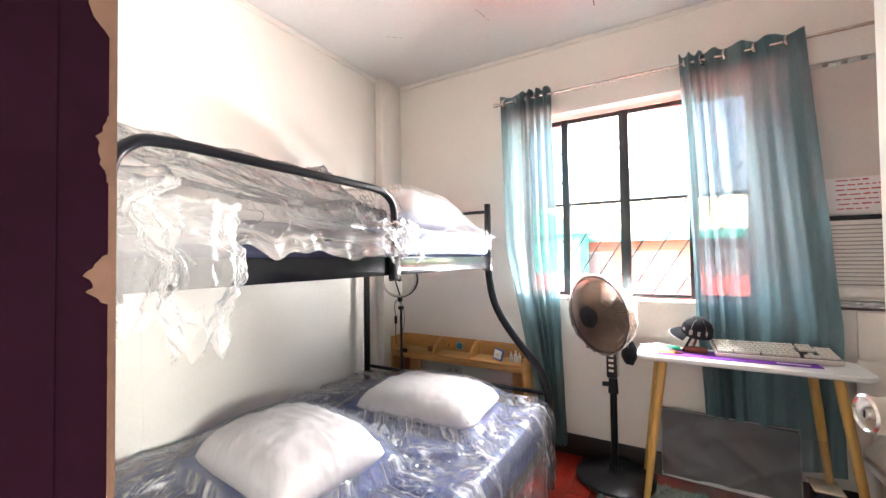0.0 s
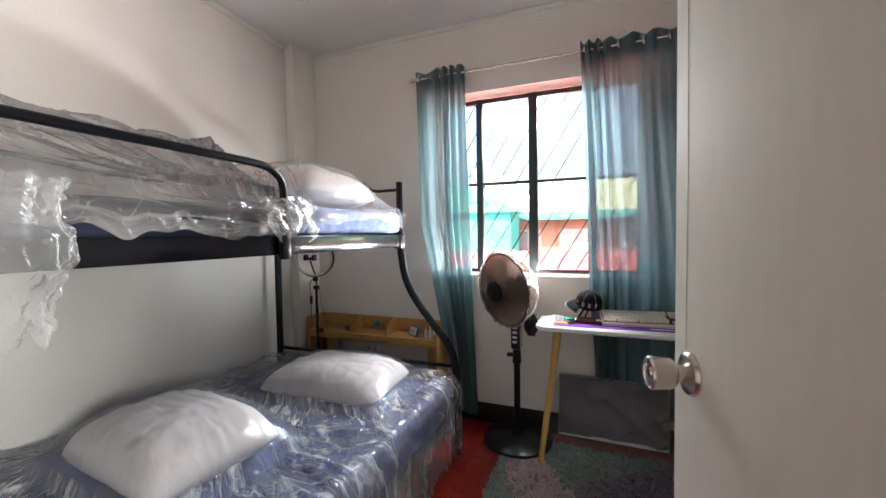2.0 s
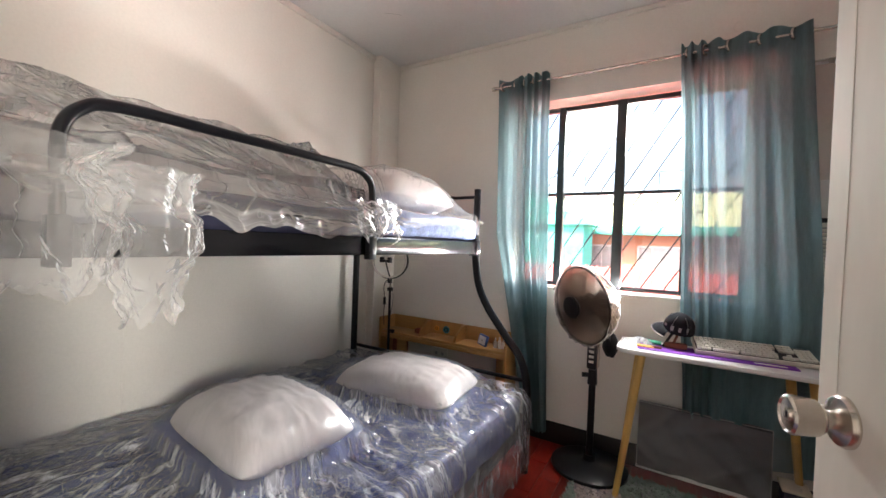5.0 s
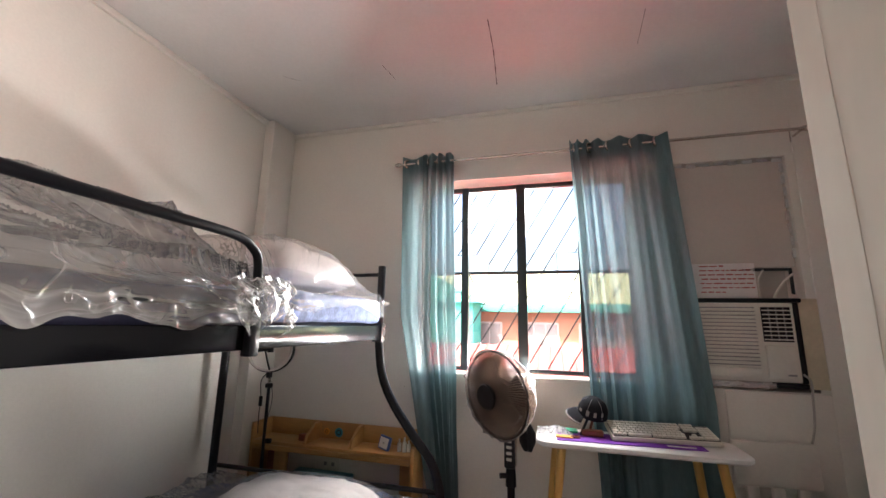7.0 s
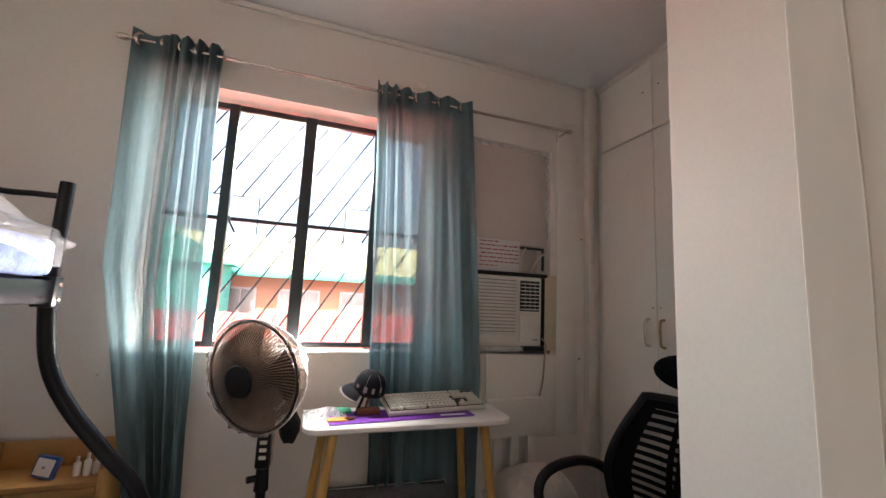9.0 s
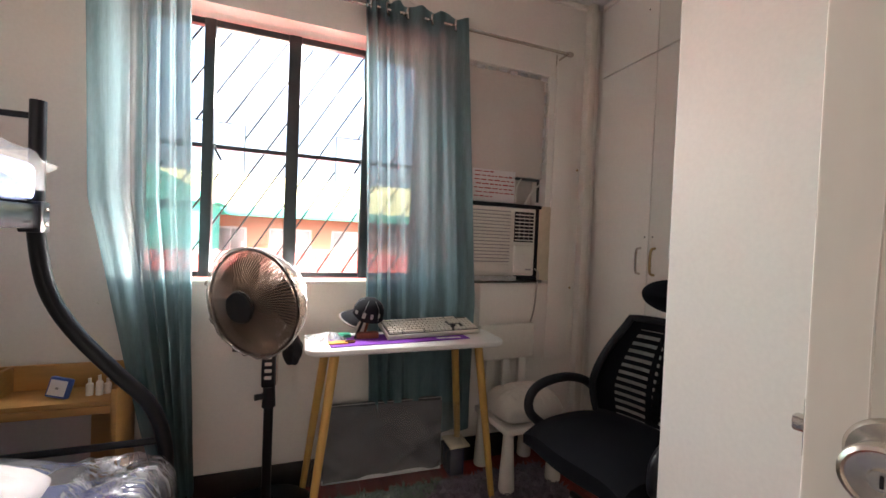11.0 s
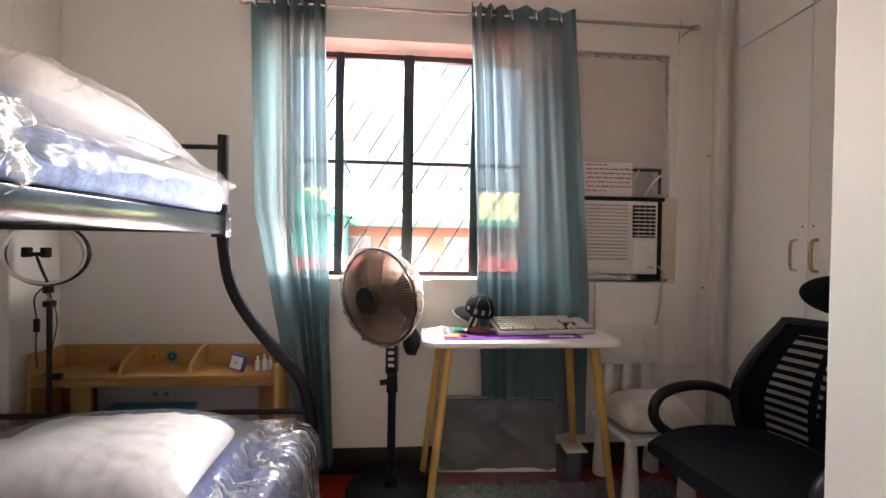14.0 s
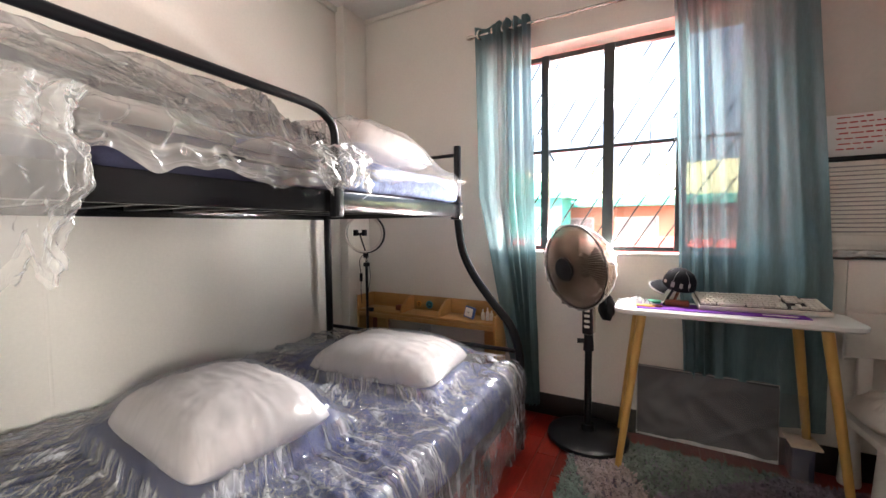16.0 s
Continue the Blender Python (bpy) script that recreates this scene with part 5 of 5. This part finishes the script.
# crinkled bag round the head
bm = bmesh.new()
def bag(u, v):
    a, t = 2 * math.pi * u, math.pi * v
    rr = R * 1.045 * math.sin(t) ** 0.55
    zz = (0.070 if t < math.pi / 2 else 0.15) * (abs(math.cos(t)) ** 1.4) * (1 if t < math.pi / 2 else -1)
    wob = 0.016 * (ridge(2.2 * math.cos(a) + zz * 14, 2.2 * math.sin(a), 4) - 0.55) + 0.008 * fbm(5 * math.cos(a), 5 * math.sin(a), zz * 20)
    rr *= 1 + wob * 1.1 * (1.6 if zz < 0 else 0.6)
    return face_m @ Vector((rr * math.cos(a), rr * math.sin(a), zz + (wob * 0.5 if zz > 0 else wob * 2)))
sheet(bm, 84, 36, bag)
bmesh.ops.remove_doubles(bm, verts=bm.verts, dist=0.0005)
part("plastic_bag", bm, film_fan, fan, "thin crinkled plastic bag round the fan's head")
bm = bmesh.new()
def tail(u, v):
    a = 2 * math.pi * u
    r = 0.022 * (1 + 0.5 * math.sin(3 * a + 4 * v)) * (0.5 + 0.9 * math.sin(math.pi * (0.1 + 0.85 * v)))
    return Vector((1.055 + r * math.cos(a) + 0.015 * v, 1.985 + r * math.sin(a), 0.76 - 0.13 * v))
sheet(bm, 20, 16, tail)
part("bag_tail", bm, dark_plastic, fan, "dark gathered end of the bag")

# ---------------------------------------------------------------- table and the things on it
table = thing("side_table", "small white table with slanted yellow wooden legs", "table", at=(1.53, 1.96, 0))
TX0, TX1, TY0, TY1, TZ = 1.112, 1.955, 1.792, 2.068, 0.73
bm = bmesh.new()
def rounded(z, inset):
    pts, r = [], 0.06
    for cx, cy, a0 in ((TX1 - r, TY1 - r, 0), (TX0 + r, TY1 - r, 90), (TX0 + r, TY0 + r, 180), (TX1 - r, TY0 + r, 270)):
        for i in range(7):
            a = radians(a0 + 15 * i)
            pts.append(Vector((cx + (r - inset) * math.cos(a), cy + (r - inset) * math.sin(a), z)))
    return pts
rows = [[bm.verts.new(p) for p in rounded(z, i)] for z, i in ((TZ - 0.026, 0.012), (TZ - 0.018, 0.001), (TZ - 0.004, 0.0), (TZ, 0.005))]
for a, b in zip(rows, rows[1:]):
    for j in range(len(a)):
        bm.faces.new((a[j], a[(j + 1) % len(a)], b[(j + 1) % len(a)], b[j]))
bm.faces.new(rows[0][::-1]), bm.faces.new(rows[-1])
part("tabletop", bm, table_white, table, "white laminate tabletop with rounded corners")
for tx, ty, bx, by in ((1.225, 1.86, 1.140, 1.790), (1.845, 1.86, 1.935, 1.842), (1.205, 2.03, 1.125, 2.12), (1.80, 2.03, 1.885, 2.12)):
    tubes("leg", leg_wood, table, [(tx, ty, TZ - 0.026), (lerp(tx, bx, 0.5), lerp(ty, by, 0.5), 0.36), (bx, by, 0.004)], [0.019, 0.017, 0.0135], 16)
bm = bmesh.new()
box(bm, (1.20, 1.845, TZ + 0.001), (1.80, 2.005, TZ + 0.004), 0.0015, None)
bmesh.ops.rotate(bm, cent=(1.5, 1.93, TZ), matrix=Matrix.Rotation(radians(3), 3, "Z"), verts=bm.verts)
single("desk_mat", bm, mat_purple, "purple desk mat on the white table", "desk mat")
bm = bmesh.new()
box(bm, (1.655, 1.872, TZ + 0.0048), (1.765, 1.888, TZ + 0.0062))
single("mat_label", bm, paper, "white printed strip on the purple mat", "label")

kb = thing("keyboard", "cream full-size keyboard propped against the cap", "keyboard", m=pose(1.655, 1.985, TZ + 0.020, 13, 0, 6))
boxes("case", key_plastic, kb, (-0.225, -0.075, 0.0), (0.225, 0.075, 0.020), 0.005)
boxes("key_well", baseboard_dark, kb, (-0.217, -0.066, 0.0195), (0.217, 0.066, 0.0215))
kbm = bmesh.new()
box(kbm, (-0.0083, -0.0083, 0), (0.0083, 0.0083, 0.010), 0.002)
key_mesh = bpy.data.meshes.new("key")
kbm.to_mesh(key_mesh), kbm.free(), key_mesh.materials.append(key_plastic)
def key(x, y, w=1.0):
    k = new("key", key_mesh)
    k.parent = kb
    k.matrix_basis = Matrix.Translation((x, y, 0.021)) @ Matrix.Diagonal((w, 1.0, 1.0, 1.0))
for r in range(6):
    y = 0.056 - r * 0.0215 - (0.004 if r else 0)
    x = -0.207
    n = 0
    while x < 0.085:
        w = 1.0
        if r == 5 and n == 3: w = 5.6
        elif n == 0 and r in (2, 3, 4): w = 1.3 + 0.25 * (r - 2)
        key(x + 0.0096 * (w - 1), y, w)
        x += 0.0192 * w
        n += 1
    for k in range(3):
        if r in (0, 1, 2, 5) or (r == 4 and k == 1): key(0.106 + k * 0.0185, y)
    for k in range(3 if r else 0):
        key(0.165 + k * 0.0185, y)

cap = thing("cap", "black cap with pale stitching resting on the keyboard's end", "cap", m=pose(1.37, 2.0, TZ + 0.085, 12, 12, -14) @ Matrix.Scale(0.78, 4))
bm = bmesh.new()
lathe(bm, [(0.088, 0.0), (0.088, 0.012), (0.084, 0.05), (0.066, 0.085), (0.036, 0.105), (0.006, 0.112), (0.0, 0.112)], 32)
part("crown", bm, mesh_black, cap)
for k in range(6):
    a = math.pi * k / 3 + 0.3
    tubes("seam", grey_plastic, cap, [(r * math.cos(a), r * math.sin(a), z) for r, z in ((0.0885, 0.012), (0.085, 0.05), (0.067, 0.0855), (0.037, 0.1055))], 0.0011, 5)
for a0, z0, w, h in ((-1.75, 0.022, 0.020, 0.030), (-1.25, 0.024, 0.016, 0.028), (-2.35, 0.030, 0.024, 0.018), (-0.75, 0.03, 0.014, 0.024)):
    bm = bmesh.new()
    sheet(bm, 6, 4, lambda u, v: Vector(((0.0900 - 0.06 * (v * h + z0 - 0.012) * 2) * math.cos(a0 + (u - 0.5) * w / 0.088), (0.0900 - 0.06 * (v * h + z0 - 0.012) * 2) * math.sin(a0 + (u - 0.5) * w / 0.088), z0 + v * h)))
    bmesh.ops.solidify(bm, geom=bm.faces[:], thickness=0.0015)
    part("printed_patch", bm, cable_grey, cap, "pale printed patch")
bm = bmesh.new()
def brim(u, v):
    a = radians(lerp(150, 250, u))
    r = lerp(0.085, 0.150, v * math.sin(math.pi * (0.08 + 0.84 * u)) ** 0.4)
    return Vector((r * math.cos(a), r * math.sin(a), 0.004 - 0.03 * v * v + 0.012 * math.cos((u - 0.5) * 3)))
sheet(bm, 18, 6, brim)
br = part("brim", bm, mesh_black, cap)
tubes("brim_edge", cable_grey, br, [brim(i / 18, 1.0) for i in range(19)], 0.005, 6)
stand = thing("phone_stand", "small red and black folding stand under the cap", "stand", at=(1.33, 1.96, TZ))
tubes("strut", dark_plastic, stand, [(1.31, 1.93, TZ + 0.008), (1.355, 1.98, TZ + 0.085)], 0.006, 8)
tubes("strut", brown_red, stand, [(1.345, 1.94, TZ + 0.008), (1.375, 1.985, TZ + 0.08)], 0.006, 8)
boxes("foot", brown_red, stand, (1.315, 1.925, TZ + 0.004), (1.41, 1.965, TZ + 0.03), 0.006)
bm = bmesh.new()
sheet(bm, 26, 20, lambda u, v: Vector((1.118 + 0.16 * u + 0.01 * fbm(v * 3, u, 2), 1.90 + 0.15 * v, TZ + 0.004 + 0.04 * (ridge(u * 4, v * 3, 6) - 0.3) * math.sin(math.pi * u) * math.sin(math.pi * v))))
single("plastic_pouch", bm, film_material("pouch_film", 0.4, 0.08, (0.9, 0.9, 0.88), scale=20), "crumpled clear plastic pouch on the table", "pouch")
bm = bmesh.new()
box(bm, (1.20, 1.862, TZ + 0.005), (1.275, 1.905, TZ + 0.009), 0.001)
single("orange_card", bm, orange_paper, "small orange card on the table", "card")
bm = bmesh.new()
box(bm, (1.24, 1.965, TZ + 0.002), (1.30, 2.03, TZ + 0.012), 0.001)
single("green_card", bm, green_paper, "small green packet on the table", "packet")
bm = bmesh.new()
tube(bm, [Vector((1.285 + 0.018 * math.cos(i), 1.885 + 0.010 * math.sin(i), TZ + 0.008)) for i in np.linspace(0, 6.0, 16)], 0.004, 6)
single("bead_bracelet", bm, brown_red, "dark red beaded loop on the table", "bracelet")

# monitor below the table
mon = thing("monitor", "flat monitor with white edge bars leaning on the wall", "monitor", m=pose(1.485, 2.072, 0.045, -4, 0, -2))
boxes("panel", screen_dark, mon, (-0.28, 0.0, 0.0), (0.28, 0.03, 0.345), 0.004)
boxes("bottom_bar", lamp_white, mon, (-0.281, -0.004, -0.001), (0.281, 0.002, 0.018), 0.002)
for lo, hi in (((-0.281, -0.003, 0.018), (-0.277, 0.001, 0.346)), ((0.277, -0.003, 0.018), (0.281, 0.001, 0.346)), ((-0.277, -0.003, 0.342), (0.277, 0.001, 0.346))):
    boxes("edge_bar", grey_plastic, mon, lo, hi, 0.0008)
bm = bmesh.new()
sheet(bm, 50, 34, lambda u, v: Vector((-0.274 + 0.548 * u, -0.006 - 0.05 * max(0, ridge(u * 3.2 + 2.0 * v, v * 0.7 - 0.5 * u, 2) - 0.62) - 0.035 * max(0, ridge(u * 3.5 - 3.0 * v, v * 0.8 + 0.4 * u, 6) - 0.66), 0.02 + 0.32 * v)))
part("grey_sheet", bm, dust_cloth, mon, "dark grey protective sheet over the screen")
bm = bmesh.new()
def mon_bag(u, v):
    x = lerp(-0.34, 0.37, u)
    flare = 0.05 * (1 - v) ** 2
    return Vector((x + 0.015 * fbm(v * 4, u * 3, 3), -0.022 - flare - 0.03 * (ridge(u * 5, v * 4, 9) - 0.5) * (1.2 - v), lerp(-0.02, 0.33 - 0.02 * abs(u - 0.5), v)))
sheet(bm, 60, 36, mon_bag)
part("plastic_bag", bm, film_material("clear_bag", 0.84, 0.01, (0.62, 0.6, 0.6), bump=0.4, scale=7, ior=1.25), mon, "loose clear plastic bag round the monitor")
bm = bmesh.new()
box(bm, (1.80, 2.02, 0.012), (1.875, 2.12, 0.16), 0.006)
single("black_box", bm, navy_cloth, "small black box standing beside the monitor", "box")
bm = bmesh.new()
box(bm, (1.79, 2.0, 0.161), (1.895, 2.125, 0.171), 0.003)
single("flat_carton", bm, cardboard, "flat pale carton lid on the black box", "carton")
sock = thing("power_outlet", "wall outlet with a dark plug-in timer", "outlet", at=(1.92, YN, 0.5))
boxes("plate", white_plastic, sock, (1.86, YN - 0.01, 0.40), (1.945, YN, 0.62), 0.004)
boxes("timer", dark_plastic, sock, (1.875, YN - 0.05, 0.545), (1.935, YN - 0.010, 0.61), 0.004)
boxes("adapter", dark_plastic, sock, (1.87, YN - 0.045, 0.435), (1.935, YN - 0.010, 0.52), 0.005)
boxes("display", blue_plastic, sock, (1.885, YN - 0.047, 0.455), (1.92, YN - 0.0445, 0.49), 0.001)

# ---------------------------------------------------------------- white child's chair
wc = thing("small_white_chair", "small white plastic chair with tapered legs", "chair", m=pose(2.145, 1.985, 0.0, 0, 0, 4))
boxes("seat", white_plastic, wc, (-0.165, -0.15, 0.275), (0.165, 0.16, 0.31), 0.012)
for x in (-0.125, 0.125):
    for y in (-0.11, 0.11):
        bm = bmesh.new()
        lathe(bm, [(0, 0.012), (0.036, 0.012), (0.038, 0.02), (0.024, 0.27), (0.022, 0.28), (0, 0.28)], 20, Matrix.Translation((x * 1.08, y * 1.08, 0)))
        part("leg", bm, white_plastic, wc)
for x in (-0.10, -0.0, 0.10):
    boxes("back_slat", white_plastic, wc, (x - 0.024, 0.118, 0.308), (x + 0.024, 0.142, 0.56), 0.006)
bm = bmesh.new()
box(bm, (-0.17, 0.11, 0.545), (0.17, 0.145, 0.735), 0.014)
part("back_panel", bm, white_plastic, wc)
pillow("rumpled beige cushion on the small white chair", (2.14, 1.945), (0.19, 0.13), radians(6), 0.312, 0.15, 12.0, cushion_cloth, "cushion", "cushion")

# ---------------------------------------------------------------- office chair (local: faces -y)
oc = thing("office_chair", "black office chair with slotted mesh back and headrest", "office chair", m=pose(2.175, 1.385, 0.0, 0, 0, -82))
bm = bmesh.new()
box(bm, (-0.235, -0.26, 0.40), (0.235, 0.22, 0.465))
bmesh.ops.subdivide_edges(bm, edges=bm.edges[:], cuts=10, use_grid_fill=True)
for v in bm.verts:
    x, y = v.co.x / 0.235, (v.co.y + 0.02) / 0.24
    k = max(1e-6, math.sqrt(x * x + y * y))
    sq = (abs(x) ** 4 + abs(y) ** 4) ** 0.25
    if sq > 0:
        f = 1 / max(1.0, k / max(1e-6, sq) * 0.5 + 0.5)
        v.co.x, v.co.y = v.co.x * f, -0.02 + (v.co.y + 0.02) * f
    if v.co.z > 0.43: v.co.z += 0.025 * (1 - sq ** 4) - 0.02 * max(0, -y - 0.6)
part("seat", bm, seat_fabric, oc, "black fabric seat cushion")
def back_at(u, v):
    """Curved backrest; u across -1..1, v up 0..1."""
    z = lerp(0.46, 0.868, v)
    w = lerp(0.205, 0.225, math.sin(math.pi * min(1, v * 1.1)) ** 0.8) * (1 - 0.36 * max(0, v - 0.3) / 0.7)
    return Vector((u * w, 0.20 + 0.10 * v - 0.05 * math.sin(math.pi * v) - 0.05 * (u * u), z))
bm = bmesh.new()
pts = [back_at(1, v) for v in np.linspace(0, 1, 14)] + [back_at(u, 1) for u in np.linspace(0.85, -0.85, 8)] + [back_at(-1, v) for v in np.linspace(1, 0, 14)] + [back_at(u, 0) for u in np.linspace(-0.85, 0.85, 8)]
tube(bm, pts, 0.016, 8, True)
part("back_frame", bm, dark_plastic, oc)
for i in range(13):
    v0 = 0.05 + i * 0.073
    bm = bmesh.new()
    sheet(bm, 18, 2, lambda a, b: back_at(2 * a - 1, v0 + 0.040 * b))
    r = bmesh.ops.solidify(bm, geom=bm.faces[:], thickness=0.004)
    part("back_slat", bm, mesh_black, oc)
for u0, u1 in ((-1.0, -0.62), (-0.06, 0.06), (0.62, 1.0)):
    bm = bmesh.new()
    sheet(bm, 4, 24, lambda a, b: back_at(lerp(u0, u1, a), 0.02 + 0.96 * b) + Vector((0, 0.003, 0)))
    bmesh.ops.solidify(bm, geom=bm.faces[:], thickness=0.004)
    part("back_web", bm, mesh_black, oc)
bm = bmesh.new()
sheet(bm, 14, 20, lambda a, b: back_at(2 * a - 1, 0.02 + 0.96 * b) + Vector((0, 0.012, 0)))
part("back_mesh", bm, chair_net, oc, "thin see-through black mesh behind the slats")
bm = bmesh.new()
sheet(bm, 14, 6, lambda a, b: back_at(2 * a - 1, 0.90 + 0.10 * b) + Vector((0, 0.002, 0)))
bmesh.ops.solidify(bm, geom=bm.faces[:], thickness=0.006)
part("top_band", bm, mesh_black, oc)
bm = bmesh.new()
def headrest(u, v):
    a, t = 2 * math.pi * u, math.pi * v
    return Vector((0.125 * math.sin(t) ** 0.6 * math.cos(a), 0.315 + 0.028 * math.cos(t) - 0.012 * math.cos(a) ** 2, 0.972 + 0.068 * math.sin(t) ** 0.6 * math.sin(a)))
sheet(bm, 36, 16, headrest)
part("headrest", bm, seat_fabric, oc)
tubes("headrest_stem", dark_plastic, oc, smooth_path([(0, 0.33, 0.97), (0, 0.335, 0.90), (0, 0.32, 0.82)], 4), 0.013, 8)
tubes("spine", dark_plastic, oc, smooth_path([(0, 0.325, 0.86), (0, 0.30, 0.72), (0, 0.25, 0.55), (0, 0.17, 0.41), (0, 0.02, 0.385)], 5), 0.022, 10)
for s in (1, -1):
    tubes("armrest", dark_plastic, oc, smooth_path([(s * 0.225, -0.10, 0.42), (s * 0.262, -0.165, 0.48), (s * 0.268, -0.165, 0.548), (s * 0.268, -0.10, 0.592), (s * 0.266, 0.03, 0.602), (s * 0.255, 0.14, 0.572), (s * 0.235, 0.205, 0.50), (s * 0.21, 0.20, 0.43)], 6), 0.019, 12)
bm = bmesh.new()
lathe(bm, [(0, 0.13), (0.03, 0.13), (0.028, 0.25), (0.02, 0.26), (0.02, 0.39), (0, 0.39)], 18)
part("gas_column", bm, dark_plastic, oc)
boxes("seat_plate", dark_plastic, oc, (-0.12, -0.12, 0.375), (0.12, 0.14, 0.402), 0.006)
for k in range(5):
    a = 2 * math.pi * k / 5 + 0.3
    c, sn = math.cos(a), math.sin(a)
    tubes("star_leg", dark_plastic, oc, [(0.02 * c, 0.02 * sn, 0.15), (0.15 * c, 0.15 * sn, 0.115), (0.27 * c, 0.27 * sn, 0.085)], [0.024, 0.019, 0.014], 10)
    cm = Matrix.Translation((0.27 * c, 0.27 * sn, 0.032)) @ Matrix.Rotation(a, 4, "Z") @ Matrix.Rotation(radians(90), 4, "X")
    bm = bmesh.new()
    lathe(bm, [(0, -0.022), (0.024, -0.022), (0.028, -0.016), (0.028, -0.003), (0.018, -0.003), (0.018, 0.003), (0.028, 0.003), (0.028, 0.016), (0.024, 0.022), (0, 0.022)], 18, cm)
    ct = part("caster", bm, dark_plastic, oc)
    tubes("caster_hood", grey_plastic, ct, [(0.27 * c, 0.27 * sn, 0.05), (0.27 * c, 0.27 * sn, 0.09)], [0.018, 0.008], 8)
bm = bmesh.new()
box(bm, (2.36, 2.02, 0.0), (2.50, 2.12, 0.16), 0.012)
single("black_bag", bm, navy_cloth, "small black bag on the floor by the wall", "bag")

# ---------------------------------------------------------------- rug
rug = thing("shaggy_rug", "shaggy rug in patches of pink, mint, green and mauve", "rug", at=(1.58, 1.4, 0))
RX0, RX1, RY0, RY1 = 0.93, 2.30, 0.55, 2.02
boxes("backing", rug_mauve, rug, (RX0, RY0, 0.0), (RX1, RY1, 0.006))
def patch(x, y):
    j = 0.03 * fbm(x * 6, y * 6, 1)
    if x - 0.30 * (1.75 - y) < 0.965 + j: return 1
    if y < 1.80 - 1.33 * (x - 1.15) + j: return 0
    return 2 if y > 1.62 + 0.82 * (x - 1.28) + j else 3
rng = random.Random(12)
tufts = [([], []) for _ in range(4)]
for _ in range(26000):
    x, y = rng.uniform(RX0, RX1), rng.uniform(RY0, RY1)
    if y < 1.0 and rng.random() < 0.6: continue
    vs, fs = tufts[patch(x, y)]
    a, lean, h, w = rng.uniform(0, 6.28), rng.uniform(0.006, 0.02), rng.uniform(0.012, 0.024), rng.uniform(0.003, 0.006)
    ca, sa = math.cos(a), math.sin(a)
    i = len(vs)
    vs += [(x - w * sa, y + w * ca, 0.004), (x + w * sa, y - w * ca, 0.004), (x + lean * 0.6 * ca + w * sa, y + lean * 0.6 * sa - w * ca, 0.004 + h * 0.8),
           (x + lean * 0.6 * ca - w * sa, y + lean * 0.6 * sa + w * ca, 0.004 + h * 0.8), (x + lean * 1.5 * ca, y + lean * 1.5 * sa, 0.004 + h)]
    fs += [(i, i + 1, i + 2, i + 3), (i + 3, i + 2, i + 4)]
for (vs, fs), mt, nm in zip(tufts, (rug_pink, rug_mint, rug_green, rug_mauve), ("pink pile", "mint pile", "green pile", "mauve pile")):
    me = bpy.data.meshes.new("shag")
    me.from_pydata(vs, [], fs)
    me.materials.append(mt)
    ob = new("shag", me)
    ob.parent, ob.matrix_parent_inverse = rug, BASES[rug.name]
    tagged(ob, "shaggy " + nm, kind="stuff")

# ---------------------------------------------------------------- floor boards
floor_ob = bpy.data.objects["floor"]
plank_bm = bmesh.new()
box(plank_bm, (0.001, 0.001, -0.012), (0.099, 0.299, 0.0), 0.0015)
plank_mesh = bpy.data.meshes.new("plank")
plank_bm.to_mesh(plank_mesh), plank_bm.free(), plank_mesh.materials.append(red_floor)
for i in range(34):
    for j in range(9):
        x, y = XL + i * 0.1, -0.35 + j * 0.3 + (0.15 if i % 2 else 0)
        if x > 2.68 or (x > 2.0 and y < 0.9): continue
        pl = new("plank", plank_mesh)
        pl.parent = floor_ob
        pl.matrix_basis = Matrix.Translation((x, y, 0))
